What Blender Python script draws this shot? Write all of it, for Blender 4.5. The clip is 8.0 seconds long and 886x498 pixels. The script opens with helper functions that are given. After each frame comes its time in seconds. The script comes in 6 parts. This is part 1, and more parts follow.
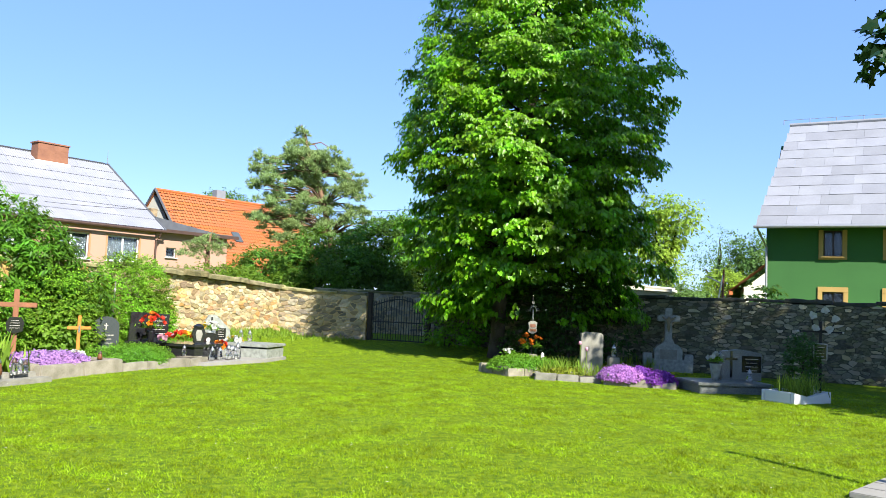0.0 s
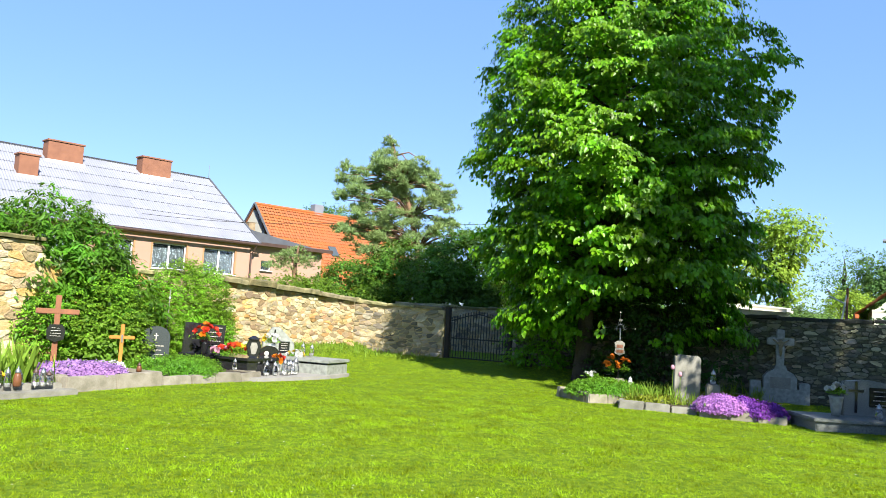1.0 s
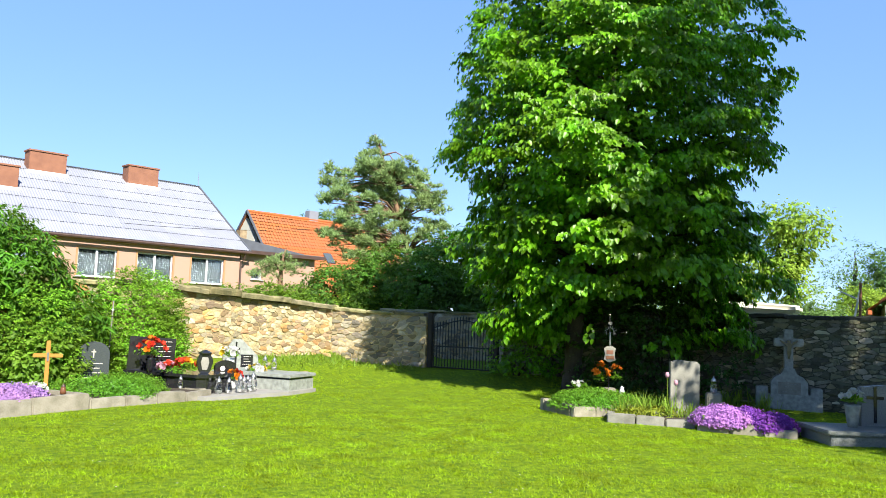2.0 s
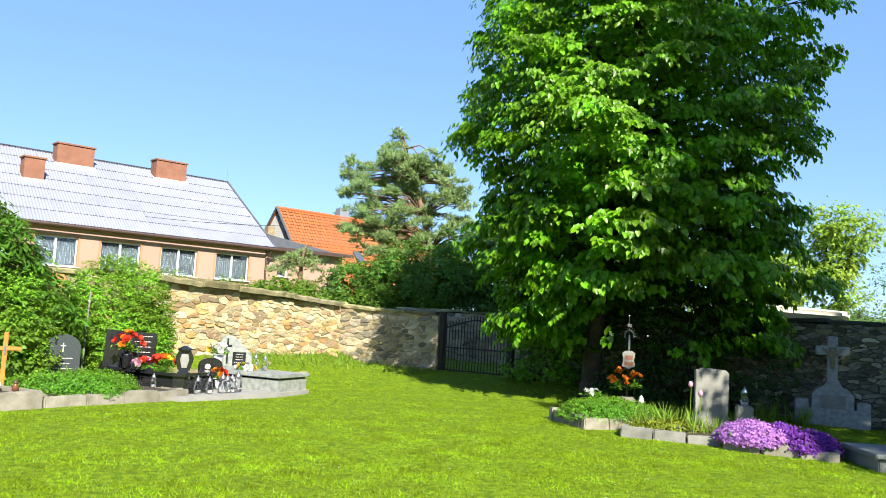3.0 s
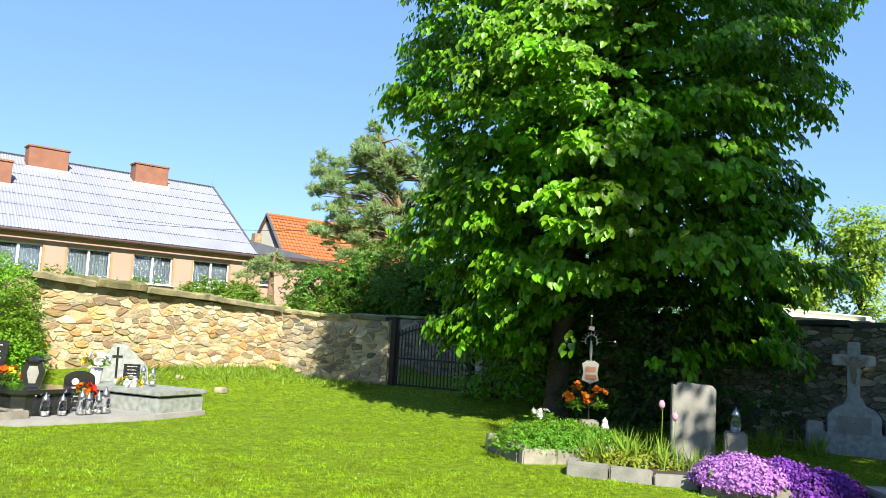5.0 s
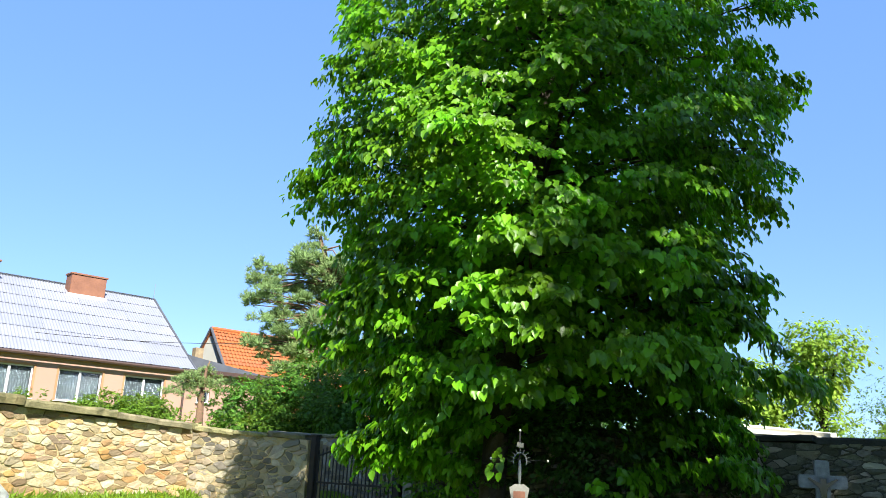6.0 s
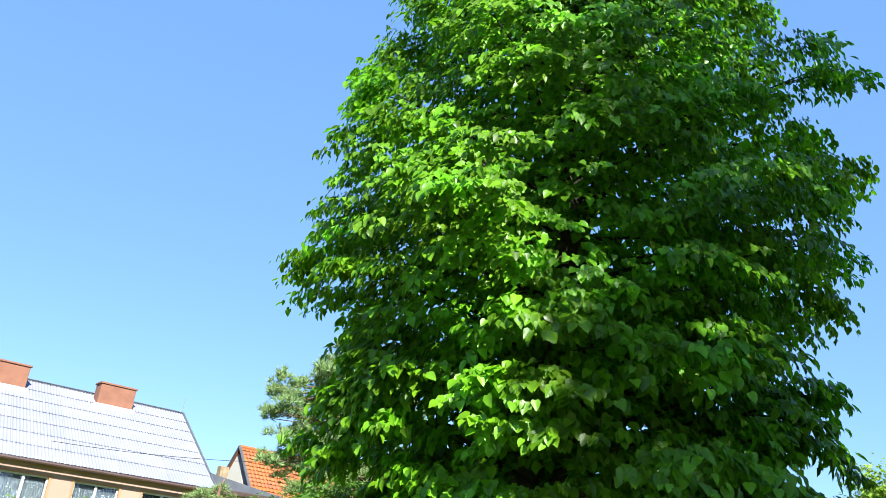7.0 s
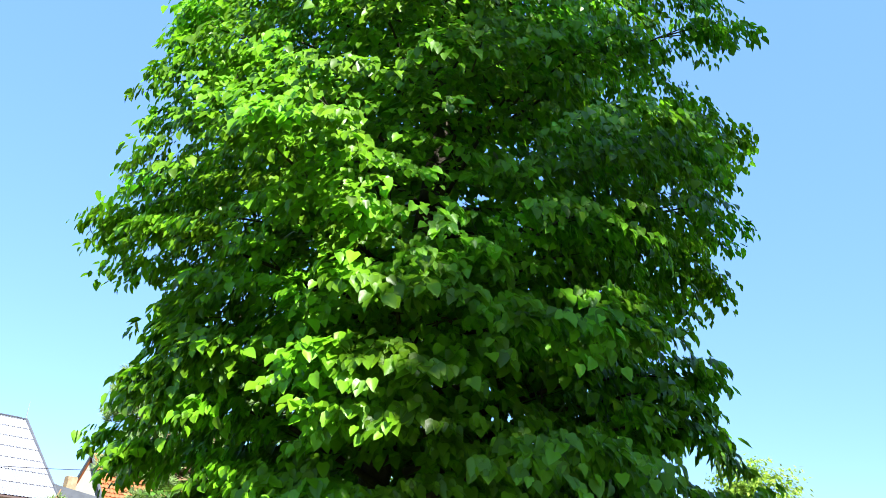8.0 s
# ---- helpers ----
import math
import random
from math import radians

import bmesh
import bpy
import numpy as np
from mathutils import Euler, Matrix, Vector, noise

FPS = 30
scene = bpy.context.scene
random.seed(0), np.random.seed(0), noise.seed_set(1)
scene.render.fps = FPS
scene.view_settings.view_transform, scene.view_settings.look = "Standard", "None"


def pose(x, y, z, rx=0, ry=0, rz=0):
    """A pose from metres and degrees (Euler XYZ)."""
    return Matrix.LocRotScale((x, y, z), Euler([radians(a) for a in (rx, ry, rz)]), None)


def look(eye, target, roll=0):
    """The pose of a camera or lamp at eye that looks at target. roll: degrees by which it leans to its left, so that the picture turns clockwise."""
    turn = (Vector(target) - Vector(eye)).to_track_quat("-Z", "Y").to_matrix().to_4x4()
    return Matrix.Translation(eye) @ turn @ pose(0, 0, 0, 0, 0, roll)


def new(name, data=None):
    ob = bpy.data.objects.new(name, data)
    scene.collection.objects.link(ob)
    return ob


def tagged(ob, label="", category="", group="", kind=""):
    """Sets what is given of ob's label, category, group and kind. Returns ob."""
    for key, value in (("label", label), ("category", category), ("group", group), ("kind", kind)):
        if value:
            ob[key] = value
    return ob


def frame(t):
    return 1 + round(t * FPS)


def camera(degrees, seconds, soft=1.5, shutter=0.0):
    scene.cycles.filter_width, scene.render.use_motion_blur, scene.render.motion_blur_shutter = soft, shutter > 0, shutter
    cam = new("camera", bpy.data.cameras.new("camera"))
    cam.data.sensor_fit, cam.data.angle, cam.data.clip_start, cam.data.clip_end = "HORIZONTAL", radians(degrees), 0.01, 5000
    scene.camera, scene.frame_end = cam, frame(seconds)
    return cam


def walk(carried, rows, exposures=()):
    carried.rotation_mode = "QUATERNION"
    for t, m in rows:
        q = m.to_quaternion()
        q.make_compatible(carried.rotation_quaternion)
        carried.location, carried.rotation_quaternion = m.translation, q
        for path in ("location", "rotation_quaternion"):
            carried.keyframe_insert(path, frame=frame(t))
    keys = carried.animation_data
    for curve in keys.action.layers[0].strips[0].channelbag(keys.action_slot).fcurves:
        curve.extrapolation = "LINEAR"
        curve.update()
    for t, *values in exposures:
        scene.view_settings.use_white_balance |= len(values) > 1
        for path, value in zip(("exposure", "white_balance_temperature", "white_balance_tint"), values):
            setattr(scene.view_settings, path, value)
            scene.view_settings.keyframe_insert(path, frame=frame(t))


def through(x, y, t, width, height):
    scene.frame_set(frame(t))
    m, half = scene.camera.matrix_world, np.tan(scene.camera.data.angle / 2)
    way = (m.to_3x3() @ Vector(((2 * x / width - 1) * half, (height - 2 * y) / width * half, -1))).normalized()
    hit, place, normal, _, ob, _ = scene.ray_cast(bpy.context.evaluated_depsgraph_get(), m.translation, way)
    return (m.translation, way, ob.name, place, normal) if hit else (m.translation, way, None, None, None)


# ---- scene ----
cam = camera(57.3, 8.0, soft=0.6)
METRES, EYE, TILT, LEAN, TURN = 12.931, 1.5, 0.3, -0.5, -21.2
ROWS = [
    (0.0, 0.0, 0.0, 0.0, -0.12, 3.46, -1.94),
    (0.5, 0.0286, 0.0632, -0.0001, 0.73, 4.42, -2.07),
    (1.0, 0.0504, 0.1331, -0.0041, 7.37, 4.44, -2.94),
    (1.5, 0.0747, 0.1964, -0.0029, 6.78, 4.66, -2.54),
    (1.7, 0.0804, 0.2221, -0.0005, 7.53, 4.75, -1.94),
    (2.8, 0.1193, 0.3507, -0.0019, 9.74, 4.9, -2.48),
    (3.0, 0.1254, 0.3723, -0.0042, 10.84, 4.85, -2.67),
    (3.5, 0.1447, 0.4327, -0.0043, 7.43, 5.14, -2.96),
    (4.0, 0.1607, 0.4913, -0.004, 7.5, 4.49, -2.03),
    (4.2, 0.1663, 0.5147, -0.006, 8.55, 4.21, -2.42),
    (5.3, 0.2001, 0.6467, -0.0121, 12.73, 6.18, -2.52),
    (5.5, 0.205, 0.6714, -0.0101, 12.47, 6.58, -3.02),
    (5.8, 0.2141, 0.7044, -0.0109, 9.22, 10.71, -2.11),
    (6.0, 0.2181, 0.7271, -0.013, 9.51, 14.19, -2.26),
    (6.3, 0.2219, 0.7616, -0.0148, 13.62, 18.33, -3.51),
    (6.5, 0.2249, 0.7863, -0.016, 13.96, 22.45, -4.77),
    (7.0, 0.2358, 0.8479, -0.0136, 12.25, 23.01, -4.92),
    (7.5, 0.2371, 0.9049, -0.0106, 13.27, 23.04, -4.44),
    (8.0, 0.2483, 0.961, -0.0018, 4.31, 23.86, -2.56),
]
walk(cam, [(t, pose(0, 0, EYE, TILT, LEAN, TURN) @ pose(METRES * x, METRES * y, METRES * z, 90 + pitch, roll, yaw)) for t, x, y, z, yaw, pitch, roll in ROWS], ((0.0, 1.7, 6500, 10), (5.5, 1.7, 6500, 10), (6.5, 1.76, 6100, 10), (7.2, 1.9, 6150, 10), (8.0, 2.15, 6200, 10)))

# ---- light ----
SUN_ELEV = 38.0
SUN_WAY = Vector((0.14, -0.99, 0.0)).normalized()      # level direction towards the sun
world = bpy.data.worlds.new("sky")
scene.world = world
world.use_nodes = True
wn = world.node_tree.nodes
sky = wn.new("ShaderNodeTexSky")
sky.sky_type = "NISHITA"
sky.sun_disc = False
sky.sun_elevation = radians(SUN_ELEV)
sky.sun_rotation = math.atan2(SUN_WAY.x, SUN_WAY.y)
sky.air_density, sky.dust_density, sky.ozone_density = 0.8, 0.2, 2.6
wt = world.node_tree
haze = wn.new("ShaderNodeMix")                      # thin even haze over the whole sky
haze.data_type, haze.blend_type = "RGBA", "ADD"
haze.inputs[0].default_value = 1.0
haze.inputs[7].default_value = (1.4, 2.9, 7.0, 1)
wt.links.new(sky.outputs[0], haze.inputs[6])
wt.links.new(haze.outputs[2], wn["Background"].inputs[0])
wn["Background"].inputs[1].default_value = 0.0335
sun = new("sun", bpy.data.lights.new("sun", "SUN"))
sun.data.energy, sun.data.angle, sun.data.color = 5.0, radians(0.6), (1.0, 0.96, 0.86)
toward = Vector((SUN_WAY.x * math.cos(radians(SUN_ELEV)), SUN_WAY.y * math.cos(radians(SUN_ELEV)), math.sin(radians(SUN_ELEV))))
sun.matrix_world = look(toward * 60, (0, 0, 0))
scene.view_settings.exposure = 1.7


# ---- materials ----
def mat(name, base, rough=0.8, spots=None, size=6.0, fine=60.0, bump=0.3, amount=0.55, metal=0.0, island=0.0, per_object=0.0, coat=0.0, depth=0.01, spec=0.4, alt=None, alt2=None):
    """A procedural surface: base colour broken up by a coarse and a fine noise, with relief."""
    m = bpy.data.materials.new(name)
    m.use_nodes = True
    n, link = m.node_tree.nodes, m.node_tree.links.new
    b = n["Principled BSDF"]
    b.inputs["Roughness"].default_value = rough
    b.inputs["Metallic"].default_value = metal
    b.inputs["Specular IOR Level"].default_value = spec
    if coat:
        b.inputs["Coat Weight"].default_value = coat
    co = n.new("ShaderNodeTexCoord")
    big, small = n.new("ShaderNodeTexNoise"), n.new("ShaderNodeTexNoise")
    for t, s, d in ((big, size, 4), (small, fine, 3)):
        t.inputs["Scale"].default_value, t.inputs["Detail"].default_value = s, d
        link(co.outputs["Object"], t.inputs["Vector"])
    add = n.new("ShaderNodeMath")
    add.operation = "MULTIPLY_ADD"
    link(small.outputs[0], add.inputs[0])
    add.inputs[1].default_value = 0.5
    link(big.outputs[0], add.inputs[2])
    ramp = n.new("ShaderNodeMapRange")
    ramp.inputs[1].default_value, ramp.inputs[2].default_value = 0.5, 1.0
    link(add.outputs[0], ramp.inputs[0])
    mix = n.new("ShaderNodeMix")
    mix.data_type = "RGBA"
    other = spots or tuple(c * 0.6 for c in base)
    mix.inputs[6].default_value, mix.inputs[7].default_value = (*base, 1), (*other, 1)
    scaled = n.new("ShaderNodeMath")
    scaled.operation = "MULTIPLY"
    scaled.inputs[1].default_value = amount * 1.6
    scaled.use_clamp = True
    link(ramp.outputs[0], scaled.inputs[0])
    link(scaled.outputs[0], mix.inputs[0])
    out = mix.outputs[2]
    if island or per_object:
        src = n.new("ShaderNodeNewGeometry").outputs["Random Per Island"] if island else n.new("ShaderNodeObjectInfo").outputs["Random"]
        if alt:
            f = n.new("ShaderNodeMath")
            f.operation = "MULTIPLY"
            f.inputs[1].default_value = 13.7
            fr = n.new("ShaderNodeMath")
            fr.operation = "FRACT"
            r = n.new("ShaderNodeMapRange")
            r.inputs[1].default_value, r.inputs[2].default_value = 0.45, 1.0
            two = n.new("ShaderNodeMix")
            two.data_type = "RGBA"
            two.inputs[7].default_value = (*alt, 1)
            link(src, f.inputs[0]), link(f.outputs[0], fr.inputs[0]), link(fr.outputs[0], r.inputs[0]), link(r.outputs[0], two.inputs[0]), link(out, two.inputs[6])
            out = two.outputs[2]
        if alt2:
            f = n.new("ShaderNodeMath")
            f.operation = "MULTIPLY"
            f.inputs[1].default_value = 31.3
            fr = n.new("ShaderNodeMath")
            fr.operation = "FRACT"
            r = n.new("ShaderNodeMapRange")
            r.inputs[1].default_value, r.inputs[2].default_value = 0.6, 0.9
            third = n.new("ShaderNodeMix")
            third.data_type = "RGBA"
            third.inputs[7].default_value = (*alt2, 1)
            link(src, f.inputs[0]), link(f.outputs[0], fr.inputs[0]), link(fr.outputs[0], r.inputs[0]), link(r.outputs[0], third.inputs[0]), link(out, third.inputs[6])
            out = third.outputs[2]
        hsv = n.new("ShaderNodeHueSaturation")
        k = island or per_object
        for sock, lo, hi, salt in (("Value", 1 - k, 1 + k, 1.0), ("Hue", 0.5 - 0.03 * k, 0.5 + 0.03 * k, 7.3), ("Saturation", 1 - 0.6 * k, 1 + 0.4 * k, 3.7)):
            f = n.new("ShaderNodeMath")
            f.operation = "MULTIPLY"
            f.inputs[1].default_value = salt
            fr = n.new("ShaderNodeMath")
            fr.operation = "FRACT"
            r = n.new("ShaderNodeMapRange")
            r.inputs[3].default_value, r.inputs[4].default_value = lo, hi
            link(src, f.inputs[0]), link(f.outputs[0], fr.inputs[0]), link(fr.outputs[0], r.inputs[0]), link(r.outputs[0], hsv.inputs[sock])
        link(out, hsv.inputs["Color"])
        out = hsv.outputs[0]
    link(out, b.inputs["Base Color"])
    if bump:
        bp = n.new("ShaderNodeBump")
        bp.inputs["Strength"].default_value, bp.inputs["Distance"].default_value = bump, depth
        link(add.outputs[0], bp.inputs["Height"])
        link(bp.outputs[0], b.inputs["Normal"])
    return m


def leafy(name, base, through, vary=0.35, rough=0.45, share=0.4, patch=0.0, size=0.5, spec=0.15):
    """Leaves: a glossy upper skin and light that passes through."""
    m = bpy.data.materials.new(name)
    m.use_nodes = True
    n, link = m.node_tree.nodes, m.node_tree.links.new
    b = n["Principled BSDF"]
    b.inputs["Roughness"].default_value = rough
    b.inputs["Specular IOR Level"].default_value = spec
    hue = []
    src = n.new("ShaderNodeNewGeometry").outputs["Random Per Island"]
    big = n.new("ShaderNodeTexNoise")
    big.inputs["Scale"].default_value = size
    co = n.new("ShaderNodeTexCoord")
    link(co.outputs["Object"], big.inputs["Vector"])
    for c in (base, through):
        hsv = n.new("ShaderNodeHueSaturation")
        hsv.inputs["Color"].default_value = (*c, 1)
        r = n.new("ShaderNodeMapRange")
        r.inputs[3].default_value, r.inputs[4].default_value = 1 - vary, 1 + vary
        pv = n.new("ShaderNodeMapRange")
        pv.inputs[1].default_value, pv.inputs[2].default_value = 0.32, 0.68
        pv.inputs[3].default_value, pv.inputs[4].default_value = 1 - patch, 1 + patch
        mul = n.new("ShaderNodeMath")
        mul.operation = "MULTIPLY"
        link(big.outputs[0], pv.inputs[0]), link(pv.outputs[0], mul.inputs[0]), link(r.outputs[0], mul.inputs[1])
        link(src, r.inputs[0]), link(mul.outputs[0], hsv.inputs["Value"])
        h = n.new("ShaderNodeMapRange")
        h.inputs[1].default_value, h.inputs[2].default_value = 0.3, 0.7
        h.inputs[3].default_value, h.inputs[4].default_value = 0.488, 0.514
        link(big.outputs[0], h.inputs[0]), link(h.outputs[0], hsv.inputs["Hue"])
        hue.append(hsv.outputs[0])
    link(hue[0], b.inputs["Base Color"])
    t = n.new("ShaderNodeBsdfTranslucent")
    link(hue[1], t.inputs["Color"])
    mx = n.new("ShaderNodeMixShader")
    mx.inputs[0].default_value = share
    link(b.outputs[0], mx.inputs[1]), link(t.outputs[0], mx.inputs[2])
    link(mx.outputs[0], n["Material Output"].inputs["Surface"])
    return m


def glassy(name, tint=(1, 1, 1), rough=0.02):
    m = bpy.data.materials.new(name)
    m.use_nodes = True
    b = m.node_tree.nodes["Principled BSDF"]
    b.inputs["Base Color"].default_value = (*tint, 1)
    b.inputs["Roughness"].default_value = rough
    b.inputs["Transmission Weight"].default_value = 1.0
    b.inputs["IOR"].default_value = 1.45
    return m


M = dict(
    soil=mat("lawn_soil", (0.165, 0.23, 0.006), 0.95, (0.05, 0.095, 0.004), 11, 80, 1.0, 0.8, depth=0.03, spec=0.1),
    grass=leafy("grass_blades", (0.16, 0.24, 0.005), (0.37, 0.46, 0.008), 0.45, 0.5, 0.42, patch=0.35, size=2.2, spec=0.2),
    daisy=leafy("daisy_petals", (0.6, 0.6, 0.56), (0.4, 0.4, 0.36), 0.1, 0.6, 0.2),
    tallgrass=leafy("tall_grass", (0.124, 0.201, 0.0232), (0.309, 0.387, 0.0387), 0.4, 0.5, 0.4),
    stone_warm=mat("warm_rubble_stone", (0.46, 0.405, 0.26), 0.92, (0.33, 0.27, 0.14), 14, 90, 0.9, 0.7, per_object=0.32, alt=(0.38, 0.2, 0.055), alt2=(0.22, 0.155, 0.08), depth=0.03),
    stone_mid=mat("greyish_warm_rubble", (0.37, 0.33, 0.23), 0.92, (0.22, 0.18, 0.11), 9, 80, 0.8, 0.7, per_object=0.4, alt=(0.25, 0.19, 0.1), alt2=(0.14, 0.125, 0.09), depth=0.025),
    stone_mid_rest=mat("greyish_warm_rubble_rest", (0.37, 0.33, 0.23), 0.92, (0.22, 0.18, 0.11), 9, 80, 0.8, 0.7, island=0.4, alt=(0.25, 0.19, 0.1), alt2=(0.14, 0.125, 0.09), depth=0.025),
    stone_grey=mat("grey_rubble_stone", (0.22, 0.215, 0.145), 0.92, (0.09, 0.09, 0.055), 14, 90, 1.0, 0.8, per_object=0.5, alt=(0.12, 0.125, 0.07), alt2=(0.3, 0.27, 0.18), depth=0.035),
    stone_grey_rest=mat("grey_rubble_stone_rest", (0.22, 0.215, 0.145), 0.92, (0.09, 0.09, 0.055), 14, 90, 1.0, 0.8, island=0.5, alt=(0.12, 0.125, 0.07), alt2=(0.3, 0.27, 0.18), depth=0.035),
    stone_warm_rest=mat("warm_rubble_stone_rest", (0.46, 0.405, 0.26), 0.92, (0.33, 0.27, 0.14), 14, 90, 0.9, 0.7, island=0.32, alt=(0.38, 0.2, 0.055), alt2=(0.22, 0.155, 0.08), depth=0.03),
    mortar_warm=mat("sandy_mortar", (0.44, 0.375, 0.22), 0.95, (0.3, 0.22, 0.1), 5, 60, 0.9, 0.8, depth=0.03),
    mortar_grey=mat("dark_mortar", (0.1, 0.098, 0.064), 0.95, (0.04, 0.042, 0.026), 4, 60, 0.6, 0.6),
    cope=mat("mossy_coping", (0.27, 0.225, 0.1), 0.9, (0.11, 0.105, 0.04), 4, 40, 0.8, 0.8, per_object=0.35, depth=0.025),
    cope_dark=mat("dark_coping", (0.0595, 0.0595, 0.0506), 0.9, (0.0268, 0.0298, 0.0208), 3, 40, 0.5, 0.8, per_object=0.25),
    iron=mat("black_iron", (0.00714, 0.00714, 0.00774), 0.55, (0.0179, 0.0131, 0.00952), 6, 60, 0.15, 0.4, spec=0.3),
    bark=mat("grey_bark", (0.0654, 0.0506, 0.0357), 0.95, (0.0238, 0.019, 0.0131), 3, 30, 0.9, 0.8, depth=0.03),
    pinebark=mat("rusty_pine_bark", (0.202, 0.119, 0.0654), 0.95, (0.0892, 0.0536, 0.0357), 3, 30, 0.9, 0.7, depth=0.03),
    linden=leafy("linden_leaf", (0.104, 0.228, 0.006), (0.18, 0.46, 0.01), 0.45, 0.4, 0.38, patch=0.3, size=0.9, spec=0.32),
    maple=leafy("maple_leaf", (0.0119, 0.0357, 0.0119), (0.0357, 0.0952, 0.0119), 0.3, 0.4, 0.3),
    elder=leafy("elder_leaf", (0.055, 0.14, 0.012), (0.2, 0.35, 0.02), 0.45, 0.45, 0.35, patch=0.35, size=1.5),
    thuja=leafy("conifer_hedge_leaf", (0.12, 0.25, 0.017), (0.32, 0.48, 0.03), 0.5, 0.6, 0.35, patch=0.35, size=1.4),
    shrub=leafy("shrub_leaf", (0.0306, 0.0765, 0.017), (0.102, 0.212, 0.0255), 0.4, 0.45, 0.3),
    shrub_mid=leafy("garden_shrub_leaf", (0.06, 0.135, 0.018), (0.19, 0.33, 0.028), 0.45, 0.45, 0.35, patch=0.4, size=0.7),
    shrub_light=leafy("light_shrub_leaf", (0.0935, 0.17, 0.017), (0.255, 0.365, 0.0255), 0.4, 0.5, 0.35),
    needle=leafy("pine_needles", (0.19, 0.27, 0.1), (0.3, 0.38, 0.11), 0.4, 0.6, 0.3),
    far=leafy("far_leaf", (0.17, 0.26, 0.03), (0.37, 0.5, 0.05), 0.35, 0.6, 0.35),
    far_dark=leafy("far_dark_leaf", (0.0774, 0.144, 0.0387), (0.199, 0.332, 0.0553), 0.35, 0.6, 0.3),
    peach=mat("peach_render", (0.306, 0.189, 0.14), 0.9, (0.281, 0.167, 0.122), 0.6, 80, 0.1, 0.5),
    peach_trim=mat("ochre_render_band", (0.32, 0.17, 0.08), 0.9, (0.255, 0.119, 0.0595), 1.5, 60, 0.1, 0.5),
    white=mat("white_paint", (0.476, 0.476, 0.476), 0.5, (0.405, 0.405, 0.405), 2, 60, 0.05, 0.3),
    eternit=mat("pale_cement_roofing", (0.201, 0.207, 0.244), 0.75, (0.156, 0.162, 0.19), 0.8, 14, 0.15, 0.5, per_object=0.05),
    slate=mat("pale_cement_slates", (0.183, 0.191, 0.221), 0.75, (0.14, 0.146, 0.17), 1.2, 14, 0.15, 0.5, per_object=0.12),
    orange=mat("orange_roof_tile", (0.309, 0.0892, 0.0208), 0.75, (0.268, 0.0714, 0.0238), 1.5, 12, 0.2, 0.5, per_object=0.08),
    brick=mat("chimney_brick", (0.2, 0.088, 0.05), 0.9, (0.14, 0.06, 0.036), 2, 40, 0.3, 0.6),
    pale_brick=mat("weathered_yellow_brick", (0.27, 0.21, 0.12), 0.9, (0.17, 0.12, 0.07), 5, 40, 0.4, 0.7),
    gutter=mat("brown_gutter", (0.0595, 0.0327, 0.0238), 0.5, (0.0357, 0.0208, 0.0179), 3, 50, 0.05, 0.5),
    tar=mat("dark_roofing_felt", (0.0714, 0.0774, 0.0892), 0.8, (0.0416, 0.0446, 0.0536), 2, 50, 0.2, 0.5),
    green=mat("green_render", (0.0327, 0.113, 0.0268), 0.9, (0.0238, 0.0859, 0.0208), 0.7, 90, 0.15, 0.5),
    ochre=mat("ochre_surround", (0.357, 0.238, 0.0774), 0.9, (0.286, 0.184, 0.0595), 2, 60, 0.1, 0.5),
    cream=mat("cream_render", (0.476, 0.452, 0.369), 0.9, (0.416, 0.393, 0.321), 1, 60, 0.1, 0.4),
    dark=mat("dark_interior", (0.0119, 0.0131, 0.0149), 0.6, (0.00714, 0.00714, 0.00833), 2, 20, 0, 0.4),
    curtain=mat("net_curtain", (0.075, 0.09, 0.1), 0.9, (0.045, 0.055, 0.06), 5, 40, 0.4, 0.6),
    pane=mat("window_pane", (0.0595, 0.0714, 0.0774), 0.05, (0.0416, 0.0506, 0.0565), 1, 20, 0, 0.5, spec=0.6),
    zinc=mat("zinc", (0.327, 0.333, 0.345), 0.45, (0.238, 0.244, 0.256), 4, 40, 0.05, 0.4, metal=0.7),
)


# ---- making meshes ----
def mesh(name, verts, faces, material, parent=None, smooth=False, label=""):
    me = bpy.data.meshes.new(name)
    me.from_pydata([tuple(v) for v in verts], [], faces)
    me.update()
    me.materials.append(material)
    if smooth:
        me.polygons.foreach_set("use_smooth", [True] * len(me.polygons))
    ob = new(name, me)
    ob.parent = parent
    if label:
        ob["label"] = label
    return ob


def part(name, bm, material, parent=None, label="", smooth=False):
    me = bpy.data.meshes.new(name)
    bm.to_mesh(me)
    bm.free()
    me.materials.append(material)
    if smooth:
        me.polygons.foreach_set("use_smooth", [True] * len(me.polygons))
    ob = new(name, me)
    ob.parent = parent
    if label:
        ob["label"] = label
    return ob


def thing(name, m, label, category, group=""):
    ob = new(name)
    ob.empty_display_size = 0.1
    ob.matrix_world = m
    return tagged(ob, label, category, group)


